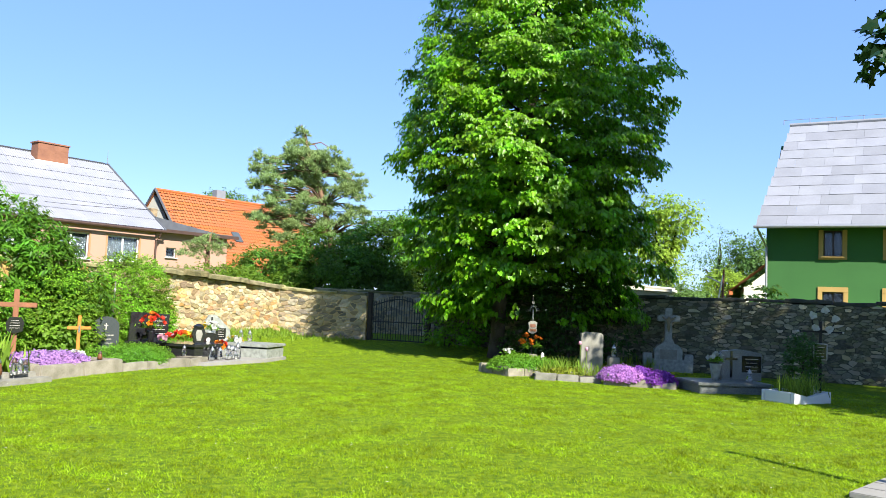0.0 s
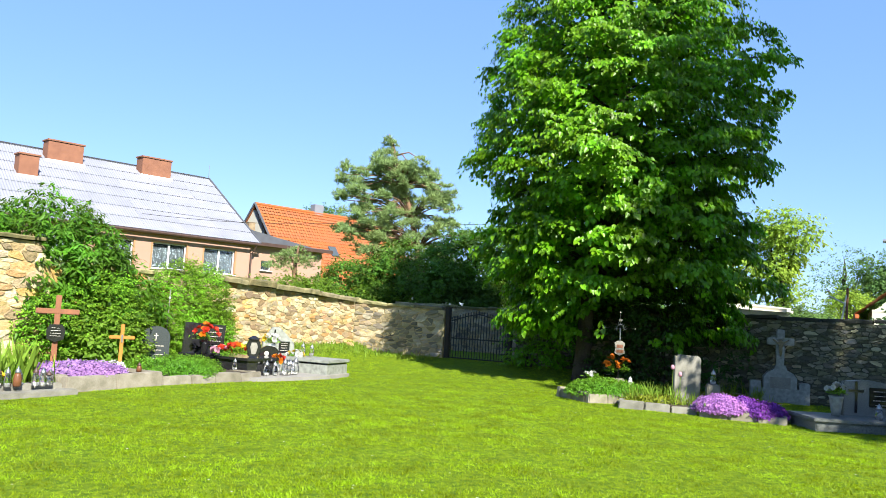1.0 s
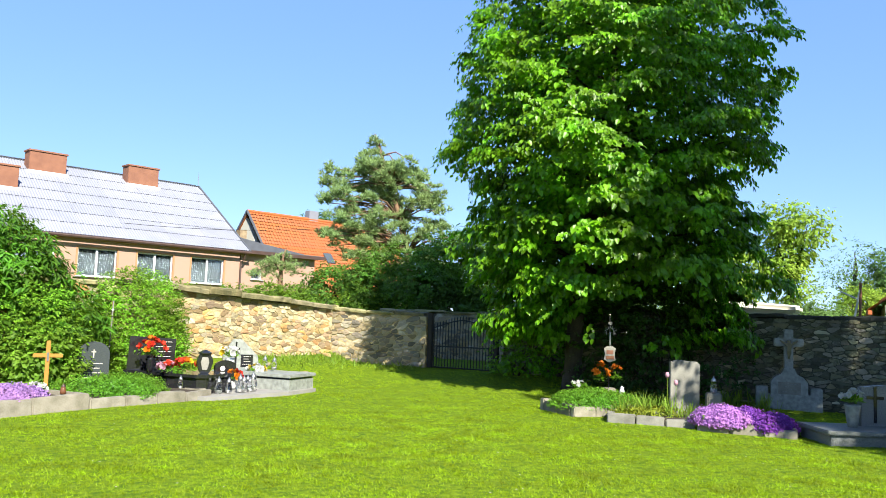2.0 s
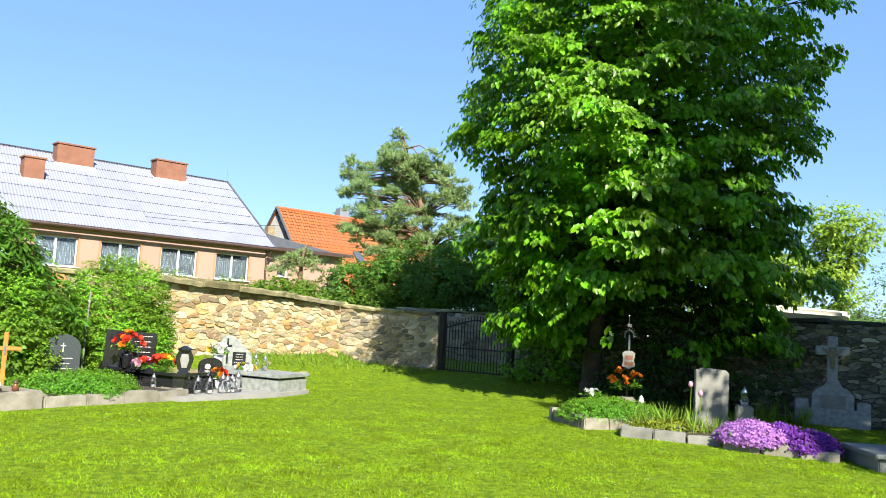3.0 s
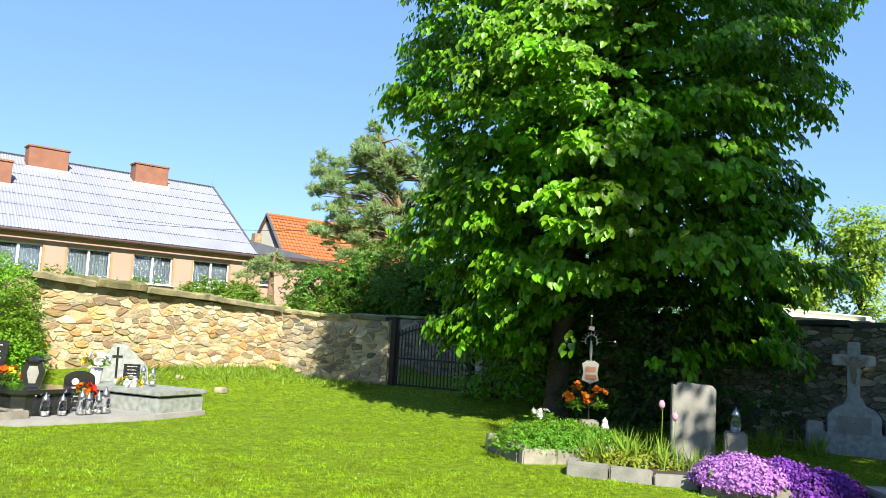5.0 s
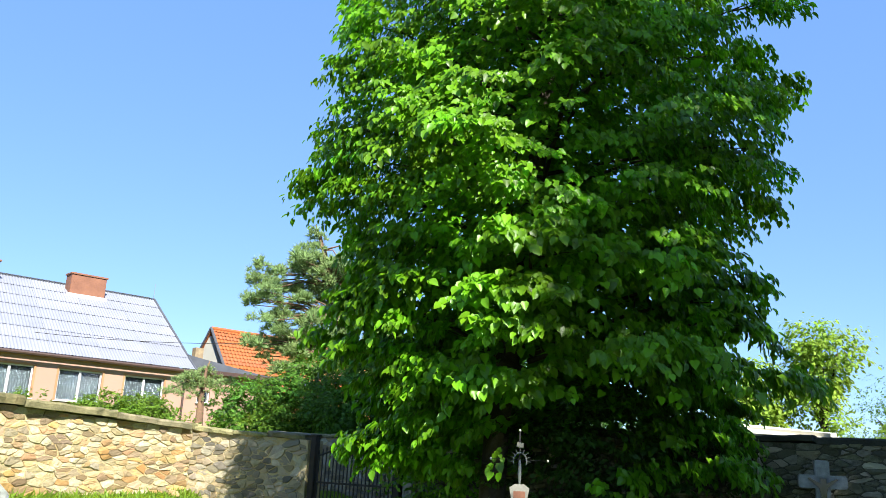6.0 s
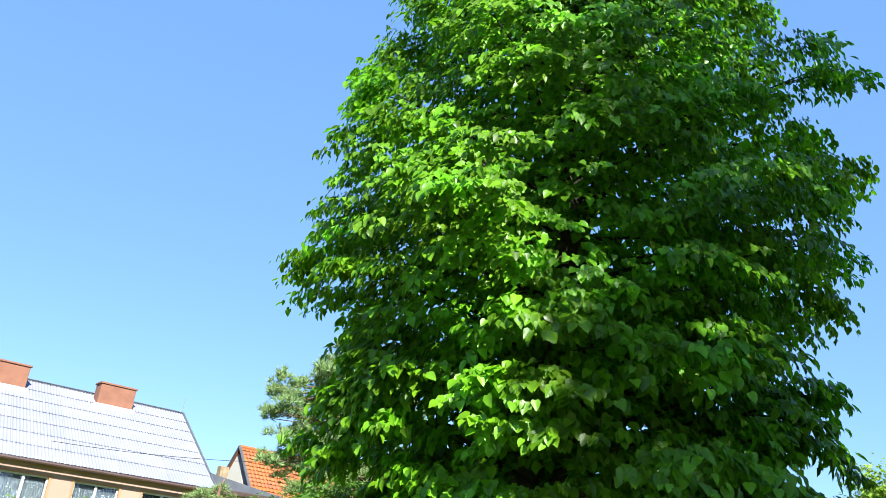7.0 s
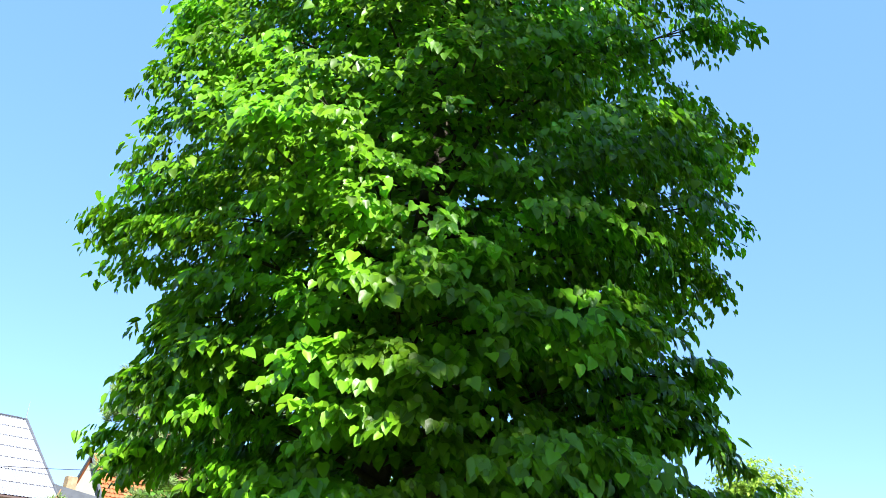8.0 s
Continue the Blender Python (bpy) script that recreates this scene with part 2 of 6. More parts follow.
def add_box(bm, size, centre, bevel=0.0, turn=None, jitter=0.0, rng=random):
    got = bmesh.ops.create_cube(bm, size=1.0)["verts"]
    for v in got:
        v.co = Vector((v.co.x * size[0], v.co.y * size[1], v.co.z * size[2]))
        if jitter:
            v.co += Vector((rng.uniform(-jitter, jitter), rng.uniform(-jitter, jitter), rng.uniform(-jitter, jitter)))
    if bevel:
        edges = list({e for v in got for e in v.link_edges})
        got = list({v for f in bmesh.ops.bevel(bm, geom=edges, offset=bevel, segments=2, affect="EDGES")["faces"] for v in f.verts} | {v for v in got if v.is_valid})
    for v in got:
        v.co = (turn @ v.co if turn else v.co) + Vector(centre)


def box(size, centre, bevel=0.0, turn=None, jitter=0.0):
    bm = bmesh.new()
    add_box(bm, size, centre, bevel, turn, jitter)
    return bm


def add_tube(bm, points, radii, sides=10, caps=True):
    """A tapered tube along points."""
    rings = []
    pts = [Vector(p) for p in points]
    for i, p in enumerate(pts):
        way = (pts[min(i + 1, len(pts) - 1)] - pts[max(i - 1, 0)]).normalized()
        side = way.cross(Vector((0, 0, 1)) if abs(way.z) < 0.95 else Vector((1, 0, 0))).normalized()
        up = side.cross(way)
        rings.append([bm.verts.new(p + radii[i] * (math.cos(a) * side + math.sin(a) * up)) for a in (2 * math.pi * k / sides for k in range(sides))])
    for r, s in zip(rings, rings[1:]):
        for k in range(sides):
            bm.faces.new((r[k], r[(k + 1) % sides], s[(k + 1) % sides], s[k]))
    if caps:
        bm.faces.new(rings[0][::-1]), bm.faces.new(rings[-1])


def tube(points, radii, sides=10):
    bm = bmesh.new()
    add_tube(bm, points, radii, sides)
    return bm


def lathe(profile, sides=14):
    """A turned body from (radius, height) pairs."""
    bm = bmesh.new()
    rings = [[bm.verts.new((r * math.cos(2 * math.pi * k / sides), r * math.sin(2 * math.pi * k / sides), z)) for k in range(sides)] for r, z in profile]
    for r, s in zip(rings, rings[1:]):
        for k in range(sides):
            bm.faces.new((r[k], r[(k + 1) % sides], s[(k + 1) % sides], s[k]))
    bm.faces.new(rings[0][::-1]), bm.faces.new(rings[-1])
    return bm


def slab(outline, low, high, axis="z"):
    """A plate cut to an outline; axis z: lying, axis y: standing and facing -y."""
    bm = bmesh.new()
    put = (lambda a, b, h: (a, b, h)) if axis == "z" else (lambda a, b, h: (a, h, b))
    lo, hi = ([bm.verts.new(put(a, b, h)) for a, b in outline] for h in (low, high))
    bm.faces.new(lo[::-1]), bm.faces.new(hi)
    for k in range(len(outline)):
        j = (k + 1) % len(outline)
        bm.faces.new((lo[k], lo[j], hi[j], hi[k]))
    bmesh.ops.recalc_face_normals(bm, faces=bm.faces)
    return bm


# leaf shapes: length along x, width along y
LINDEN = np.array([(0, 0, 0), (-0.06, 0.27, 0.05), (0.27, 0.47, 0.07), (0.7, 0.31, 0.0), (1.08, 0, -0.2), (0.7, -0.31, 0.05), (0.27, -0.47, 0.12), (-0.06, -0.27, 0.08)])
LINDEN_F = np.array([(0, 2, 1), (0, 3, 2), (0, 4, 3), (0, 5, 4), (0, 6, 5), (0, 7, 6)])
SIMPLE = np.array([(0, 0, 0), (0.45, 0.26, -0.04), (1.0, 0, -0.12), (0.45, -0.26, -0.04)])
NARROW = np.array([(0, 0, 0), (0.42, 0.15, -0.03), (1.0, 0, -0.16), (0.42, -0.15, -0.03)])
SIMPLE_F = np.array([(0, 1, 2), (0, 2, 3)])
MAPLE = np.array([(0, 0, 0), (-0.05, 0.4, 0), (0.3, 0.3, 0), (0.5, 0.6, -0.08), (0.62, 0.22, 0), (1.05, 0, -0.1), (0.62, -0.22, 0), (0.5, -0.6, -0.08), (0.3, -0.3, 0), (-0.05, -0.4, 0)])
MAPLE_F = np.array([(0, 1, 2), (0, 2, 4), (2, 3, 4), (0, 4, 6), (4, 5, 6), (0, 6, 8), (6, 7, 8), (0, 8, 9)])
BLADE = np.array([(0, 0.045, 0), (0, -0.045, 0), (1, 0, 0)])
BLADE_F = np.array([(0, 1, 2)])
TURF = np.array([(0, 0.12, 0), (0, -0.12, 0), (1, 0, 0)])


S2 = (SIMPLE, SIMPLE_F)


def unit(v):
    return v / np.maximum(np.linalg.norm(v, axis=-1, keepdims=True), 1e-9)


def leaves(name, where, along, up, size, shape, material, parent=None, label=""):
    """One mesh of many leaves: each at a place, with its length along one way and its upper side towards another."""
    verts, faces = shape
    x = unit(along)
    y = unit(np.cross(up, x))
    z = np.cross(x, y)
    turn = np.stack([x, y, z], -1) * np.asarray(size)[:, None, None]
    pts = np.einsum("nij,kj->nki", turn, verts) + where[:, None]
    n, k, f = len(where), len(verts), len(faces)
    tri = (faces[None] + (np.arange(n) * k)[:, None, None]).reshape(-1)
    me = bpy.data.meshes.new(name)
    me.vertices.add(n * k)
    me.vertices.foreach_set("co", pts.reshape(-1).astype(np.float32))
    me.loops.add(n * f * 3)
    me.loops.foreach_set("vertex_index", tri.astype(np.int32))
    me.polygons.add(n * f)
    me.polygons.foreach_set("loop_start", (np.arange(n * f) * 3).astype(np.int32))
    me.update(calc_edges=True)
    me.materials.append(material)
    ob = new(name, me)
    ob.parent = parent
    if label:
        ob["label"] = label
    return ob


def sprays(rng, roots, out, count, reach, droop, size, flat=0.75):
    """Leaves in sprays: from each root a twig goes out, and carries leaves on both sides in a drooping layer."""
    n = len(roots)
    way = unit(out + rng.normal(0, 0.35, (n, 3)))
    way[:, 2] = way[:, 2] * 0.5 - droop
    way = unit(way)
    side = unit(np.cross(way, np.array([0, 0, 1.0]) + rng.normal(0, 0.15, (n, 3))))
    f = rng.uniform(0, 1, (n, count))
    s = rng.normal(0, 0.32, (n, count)) * (1.1 - 0.6 * f)
    long = reach * rng.uniform(0.6, 1.35, (n, 1))
    where = roots[:, None] + way[:, None] * (f * long)[..., None] + side[:, None] * (s * long)[..., None]
    where[..., 2] += rng.normal(0, 0.06, (n, count)) * reach - droop * 0.35 * long * f * f
    along = way[:, None] * 0.55 + side[:, None] * np.sign(s)[..., None] * 0.7 + rng.normal(0, 0.35, (n, count, 3))
    along[..., 2] -= 0.35
    up = np.array([0, 0, 1.0]) * flat + out[:, None] * 0.55 + rng.normal(0, 0.33, (n, count, 3))
    sizes = size * rng.uniform(0.6, 1.3, (n, count))
    return where.reshape(-1, 3), along.reshape(-1, 3), up.reshape(-1, 3), sizes.reshape(-1)


def lump(name, rng, blobs, per_area, count, reach, size, shape, material, parent=None, droop=0.2, label="", inner=0.4, floor=0.02):
    """Foliage over a set of ellipsoids (centre, radii): sprays on their skins, and some within."""
    allof = []
    for c, r in blobs:
        c, r = np.array(c, float), np.array(r, float)
        area = 4 * math.pi * ((r[0] * r[1]) ** 1.6 / 3 + (r[0] * r[2]) ** 1.6 / 3 + (r[1] * r[2]) ** 1.6 / 3) ** (1 / 1.6)
        n = max(6, int(area * per_area))
        d = unit(rng.normal(0, 1, (n, 3)))
        deep = np.where(rng.uniform(0, 1, n) < inner, rng.uniform(0.45, 0.9, n), rng.uniform(0.86, 1.06, n))
        p = c + d * r * deep[:, None]
        keep = p[:, 2] > floor
        for c2, r2 in blobs:
            if (c2, r2) != (tuple(c), tuple(r)):
                keep &= (((p - np.array(c2)) / np.array(r2)) ** 2).sum(1) > 0.45
        out = unit(d / r)
        allof.append(sprays(rng, p[keep], out[keep], count, reach, droop, size))
    w, a, u, s = (np.concatenate(x) for x in zip(*allof))
    ok = w[:, 2] > floor
    return leaves(name, w[ok], a[ok], u[ok], s[ok], shape, material, parent, label)


def turned(angle, x=0, y=0, z=0):
    return pose(x, y, z, 0, 0, angle)


# ---- ground ----
U = Vector((0.65, 0.76, 0)).normalized()                # along the sunny boundary wall
V = Vector((-0.76, 0.65, 0)).normalized()               # out through it
CORNER = Vector((4.45, 25.4, 0))                        # where the sunny wall meets the gate wall
GATE_DIR = Vector((0.76, -0.65, 0)).normalized()
R0, R1 = Vector((8.55, 22.55, 0)), Vector((20.2, 9.35, 0))   # foot of the shaded wall, inner face
RDIR = (R1 - R0).normalized()


def ground_z(x, y):
    """Level lawn that rises in a bank under the sunny wall and the gate."""
    d1 = (x - CORNER.x) * V.x + (y - CORNER.y) * V.y     # below 0 inside
    n = Vector((-RDIR.y, RDIR.x))
    d2 = (x - 6.8) * 0.65 + (y - 23.45) * 0.76
    b1 = 0.46 * max(0.0, min(1.0, (d1 + 2.3) / 2.1)) ** 1.5
    b2 = 0.27 * max(0.0, min(1.0, (d2 + 3.2) / 3.0)) ** 1.4
    b2 *= max(0.0, min(1.0, (13.5 - x) / 4.0))
    far = min(1.0, max(0.0, (y - 30) / 20)) * 0.6
    b1 *= max(0.0, min(1.0, ((x - CORNER.x) * U.x + (y - CORNER.y) * U.y + 9.5) / 3.5)) if d1 < 0.6 else 1.0
    return max(b1, b2, far) + 0.025 * noise.noise((x * 0.35, y * 0.35, 0)) + 0.008 * noise.noise((x * 1.9, y * 1.9, 3))


def build_ground():
    xs = np.concatenate([[-600, -250, -120, -60, -30, -15], np.arange(-8, 22.1, 0.4), [26, 32, 45, 70, 130, 260, 600]])
    ys = np.concatenate([[-600, -200, -80, -30, -12], np.arange(-4, 30.1, 0.4), [33, 37, 42, 48, 55, 65, 90, 140, 260, 600]])
    verts = [(x, y, ground_z(x, y) if -10 < x < 24 and -6 < y < 60 else 0.5 if y > 30 else 0.0) for y in ys for x in xs]
    w = len(xs)
    faces = [(j * w + i, j * w + i + 1, (j + 1) * w + i + 1, (j + 1) * w + i) for j in range(len(ys) - 1) for i in range(w - 1)]
    tagged(mesh("ground", verts, faces, M["soil"], smooth=True), "mown green churchyard lawn over flat ground", "lawn", kind="structure")


build_ground()


def blades(name, rng, pts, tall, spread, material, label, category):
    """Grass blades at given places."""
    n = len(pts)
    up = np.array([0, 0, 1.0]) + np.concatenate([rng.normal(0, spread, (n, 2)), np.zeros((n, 1))], 1)
    side = rng.normal(0, 1, (n, 3))
    size = tall * rng.uniform(0.5, 1.4, n)
    return tagged(leaves(name, pts, up, side, size, (TURF, BLADE_F), material), label, category, kind="stuff")


def lawn():
    rng = np.random.default_rng(3)
    tufts = np.stack([rng.uniform(-3.2, 14, 220000), rng.uniform(3.5, 25.5, 220000)], 1)
    p = np.repeat(tufts, 5, 0) + rng.normal(0, 0.018, (1100000, 2))
    n = len(p)
    t = np.clip(((p[:, 0] - 0.5) * 0.58 + (p[:, 1] - 0.5) * 0.81) / 12.4, 0, 0.6)[:, None]
    off = np.hypot(*(p - np.array([0.3, 0.3]) - t * np.array([7.2, 10.1])).T)
    p = p[rng.uniform(0, 1, n) < np.clip((7.0 / np.maximum(off, 0.1)) ** 1.5, 0, 1)]
    inside = ((p[:, 0] - CORNER.x) * V.x + (p[:, 1] - CORNER.y) * V.y < 0.02) & ((p[:, 0] - 6.8) * 0.65 + (p[:, 1] - 23.45) * 0.76 < 0.6)
    row = (p[:, 0] * 0.75 - (p[:, 1] - 15.65) * 0.66) > -0.02
    inside &= row | ((p[:, 0] > 2.0) & (p[:, 1] > 19.5)) | (p[:, 1] < 13.5)
    p = p[inside]
    gx, gy = np.arange(-4, 16, 0.25), np.arange(2, 28, 0.25)
    grid = np.array([[ground_z(x, y) for x in gx] for y in gy])
    i, j = ((p[:, 0] + 4) / 0.25), ((p[:, 1] - 2) / 0.25)
    i0, j0 = i.astype(int), j.astype(int)
    fi, fj = i - i0, j - j0
    z = grid[j0, i0] * (1 - fi) * (1 - fj) + grid[j0, i0 + 1] * fi * (1 - fj) + grid[j0 + 1, i0] * (1 - fi) * fj + grid[j0 + 1, i0 + 1] * fi * fj
    blades("grass", rng, np.stack([p[:, 0], p[:, 1], z - 0.004], 1), 0.036 * (0.75 + 0.5 * np.sin(p[:, 0] * 2.3 + 2 * np.sin(p[:, 1] * 1.1)) * np.sin(p[:, 1] * 2.9 + 1.7 * np.sin(p[:, 0] * 1.7)) * 0.5 + 0.25 * rng.uniform(0, 1, len(p)) ** 3), 0.8, M["grass"], "short mown bright green grass with lighter patches", "grass")
    dots = p[rng.choice(len(p), 260, replace=False)]
    k = np.repeat(dots, 5, 0)
    turn = np.tile(np.arange(5) * 1.257, 260)
    tips = np.stack([np.cos(turn), np.sin(turn), np.full(len(turn), 0.35)], 1)
    high = np.array([ground_z(x, y) for x, y in dots]) + rng.uniform(0.03, 0.055, 260)
    tagged(leaves("daisies", np.concatenate([k, np.repeat(high, 5)[:, None]], 1), tips, np.tile((0.01, 0.02, 1.0), (len(k), 1)), np.full(len(k), 0.013), S2, M["daisy"]), "tiny white daisies scattered in the mown grass", "daisies", kind="stuff")
    edge = []
    for a, b, n in ((CORNER - U * 4.2 - V * 0.08, CORNER - V * 0.08, 1500), (CORNER, CORNER + GATE_DIR * 2.9, 600)):
        f = rng.uniform(0, 1, (n, 1))
        q = np.array(a)[None] * (1 - f) + np.array(b)[None] * f
        q -= np.abs(rng.normal(0, 0.5, (n, 1))) * np.array(V if a != CORNER else Vector((0.65, 0.76, 0)))[None]
        q[:, 2] = [ground_z(x, y) for x, y in q[:, :2]]
        edge.append(q)
    q = np.concatenate(edge)
    blades("tall_grass", rng, q, 0.11 * rng.uniform(0.4, 1.3, len(q)), 0.7, M["tallgrass"], "taller unmown grass along the foot of the wall", "grass")


lawn()


# ---- walls of rubble ----
def cells(rng, length, height, dx, dz):
    """Voronoi cells of a jittered grid in a length x height rectangle, as polygons."""
    nx, nz = max(2, int(length / dx)), max(2, int(height / dz))
    sx, sz = length / nx, height / nz
    pts = {}
    for j in range(-1, nz + 1):
        for i in range(-1, nx + 1):
            pts[i, j] = ((i + 0.5 + (0.5 if j % 2 else 0) + rng.uniform(-0.48, 0.48)) * sx, (j + 0.5 + rng.uniform(-0.42, 0.42)) * sz)
    for key in [q for q in pts if rng.random() < 0.3 and 0 <= q[0] < nx and 0 <= q[1] < nz]:
        del pts[key]
    k = sx / sz * 1.05
    for (i, j), (x, z) in pts.items():
        if not (0 <= i < nx or (i == -1 and j % 2)) or not 0 <= j < nz:
            continue
        poly = [(x - 2 * sx, z - 2 * sz), (x + 2 * sx, z - 2 * sz), (x + 2 * sx, z + 2 * sz), (x - 2 * sx, z + 2 * sz)]
        cuts = [((a - x), (b - z) * k * k, ((a * a - x * x) + (b * b - z * z) * k * k) / 2) for (p, q), (a, b) in pts.items() if abs(p - i) <= 2 and abs(q - j) <= 2 and (p, q) != (i, j)]
        cuts += [(-1, 0, 0), (1, 0, length), (0, -1, 0), (0, 1, height)]
        for nxx, nzz, lim in cuts:
            out = []
            for (ax, az), (bx, bz) in zip(poly, poly[1:] + poly[:1]):
                da, db = nxx * ax + nzz * az - lim, nxx * bx + nzz * bz - lim
                if da <= 0:
                    out.append((ax, az))
                if (da < 0) != (db < 0) and abs(da - db) > 1e-9:
                    f = da / (da - db)
                    out.append((ax + f * (bx - ax), az + f * (bz - az)))
            poly = out
            if len(poly) < 3:
                break
        if len(poly) >= 3:
            yield poly


def stone_shape(rng, poly, joint, proud):
    """A rubble stone: sides sunk in the joint, a rounded rim and a bulging face. x along the wall, y outwards (to -y), z up."""
    cx, cz = sum(p[0] for p in poly) / len(poly), sum(p[1] for p in poly) / len(poly)
    soft = []
    for (ax, az), (bx, bz) in zip(poly, poly[1:] + poly[:1]):          # corners worn round
        f, g = rng.uniform(0.1, 0.32), rng.uniform(0.1, 0.32)
        soft += [(ax * (1 - f) + bx * f, az * (1 - f) + bz * f), (ax * g + bx * (1 - g), az * g + bz * (1 - g))]
    rings = []
    for shrink, y in ((joint, 0.02), (joint + 0.009, -proud)):
        ring = []
        for x, z in soft:
            r = math.hypot(x - cx, z - cz) or 1
            f = max(0.3, 1 - shrink / r)
            ring.append(((x - cx) * f + rng.uniform(-0.008, 0.008), y + rng.uniform(-0.006, 0.006), (z - cz) * f + rng.uniform(-0.008, 0.008)))
        rings.append(ring)
    n = len(soft)
    verts = [v for r in rings for v in r] + [(rng.uniform(-0.02, 0.02), -proud * rng.uniform(0.8, 1.25), rng.uniform(-0.02, 0.02))]
    faces = [(k, (k + 1) % n, n + (k + 1) % n, n + k) for k in range(n)]
    faces += [(n + k, n + (k + 1) % n, 2 * n) for k in range(n)]
    return (cx, cz), verts, faces


def coping(rng, w, d, t, at, tilt):
    """A rough flat slab with broken edges."""
    n = max(4, int(w / 0.16))
    bm = bmesh.new()
    rows = []
    for i in range(n + 1):
        x = (i / n - 0.5) * w
        a, b, h = -d / 2 + rng.uniform(-0.035, 0.03), d / 2 + rng.uniform(-0.03, 0.03), t * rng.uniform(0.88, 1.1)
        ring = ((a + 0.012, 0), (b, 0), (b, h), ((a + b) / 2, h * 1.05), (a + 0.02, h * 0.97), (a, h * rng.uniform(0.55, 0.8)))
        rows.append([bm.verts.new(Vector(at) + tilt @ Vector((x + rng.uniform(-0.03, 0.03), y, z + 0.004 * math.sin(9 * x + 5 * w)))) for y, z in ring])
    for p, q in zip(rows, rows[1:]):
        for k in range(6):
            bm.faces.new((p[k], p[(k + 1) % 6], q[(k + 1) % 6], q[k]))
    bm.faces.new(rows[0][::-1]), bm.faces.new(rows[-1])
    bmesh.ops.recalc_face_normals(bm, faces=bm.faces)
    return bm


STONES = []          # laid at the end of the file


def rubble_wall(name, a, b, low, high, thick, mortar, stone, rest, dx, dz, label, cope, cope_len, over=0.07, near=None, seed=1, thickness=(0.07, 0.11)):
    """A rubble wall from a to b; its face lies on the right of that way. low and high give the foot and the top at both ends."""
    a, b = Vector(a), Vector(b)
    long = (b - a).length
    angle = math.degrees(math.atan2(b.y - a.y, b.x - a.x))
    base = thing(name, turned(angle, a.x, a.y, 0), label, "wall")
    base["kind"] = "structure"
    foot = lambda s: low[0] + (low[1] - low[0]) * s / long - 0.06
    head = lambda s: high[0] + (high[1] - high[0]) * s / long
    bm = bmesh.new()
    n = max(2, int(long / 1.0))
    col = []
    for i in range(n + 1):
        s = long * i / n
        col.append([bm.verts.new(p) for p in ((s, 0, foot(s) - 0.3), (s, thick, foot(s) - 0.3), (s, thick, head(s) - 0.01), (s, 0, head(s) - 0.01))])
    for p, q in zip(col, col[1:]):
        for k in range(4):
            bm.faces.new((p[k], p[(k + 1) % 4], q[(k + 1) % 4], q[k]))
    bm.faces.new(col[0][::-1]), bm.faces.new(col[-1])
    bmesh.ops.recalc_face_normals(bm, faces=bm.faces)
    part("core", bm, M[mortar], base)
    rng = random.Random(seed)
    tall = max(h - l for l, h in zip(low, high)) + 0.06
    STONES.append((base, list(cells(rng, long, tall, dx, dz)), rng, stone, rest, foot, head, tall, near or (0, long)))
    s = -0.05
    while s < long - 0.1:
        w = min(rng.uniform(*cope_len), long + 0.05 - s)
        t = rng.uniform(*thickness)
        tilt = Euler((rng.uniform(-0.07, 0.03), math.atan2(-(head(s + w) - head(s)), w) + rng.uniform(-0.03, 0.03), rng.uniform(-0.05, 0.05))).to_matrix()
        part("coping_stone", coping(rng, w - 0.03, thick + 2 * over, t, (s + w / 2, thick / 2, head(s + w / 2) - 0.02 + rng.uniform(-0.015, 0.035)), tilt), M[cope], base)
        s += w
    return base


SUNNY0 = CORNER - U * 4.9
rubble_wall("wall_west", SUNNY0 - U * 1.2, CORNER, (0.40, 0.42), (1.98, 1.70), 0.45, "mortar_warm", "stone_warm", "stone_warm_rest", 0.185, 0.1, "sunlit wall of warm sandy rubble stones under flat coping slabs", "cope", (0.9, 2.0), over=0.15, seed=4, near=(3.2, 6.2), thickness=(0.1, 0.16))
rubble_wall("wall_west_high", SUNNY0 - U * 9.5, SUNNY0 - U * 5.55, (0.1, 0.3), (2.35, 2.35), 0.5, "mortar_warm", "stone_warm", "stone_warm_rest", 0.24, 0.12, "higher stretch of pale rubble wall beside the elder bush", "cope", (0.7, 1.3), seed=5, near=(2.5, 4))
rubble_wall("wall_west_middle", SUNNY0 - U * 5.55, SUNNY0 - U * 1.2, (0.3, 0.40), (1.95, 1.98), 0.45, "mortar_warm", "stone_warm", "stone_warm_rest", 0.3, 0.2, "rubble wall hidden behind the hedges", "cope", (0.8, 1.4), seed=8, near=(0, 0.1))
GATE_L = CORNER + GATE_DIR * 2.98
rubble_wall("wall_gate", CORNER + GATE_DIR * 0.0, GATE_L, (0.42, 0.27), (1.70, 1.60), 0.45, "mortar_warm", "stone_mid", "stone_mid_rest", 0.185, 0.098, "grey rubble wall with sandy joints running up to the gate", "cope", (0.7, 1.3), seed=6)
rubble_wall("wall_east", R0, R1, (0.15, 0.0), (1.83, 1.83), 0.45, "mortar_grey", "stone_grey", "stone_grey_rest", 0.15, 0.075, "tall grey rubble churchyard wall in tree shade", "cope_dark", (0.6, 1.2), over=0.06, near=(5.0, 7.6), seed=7)


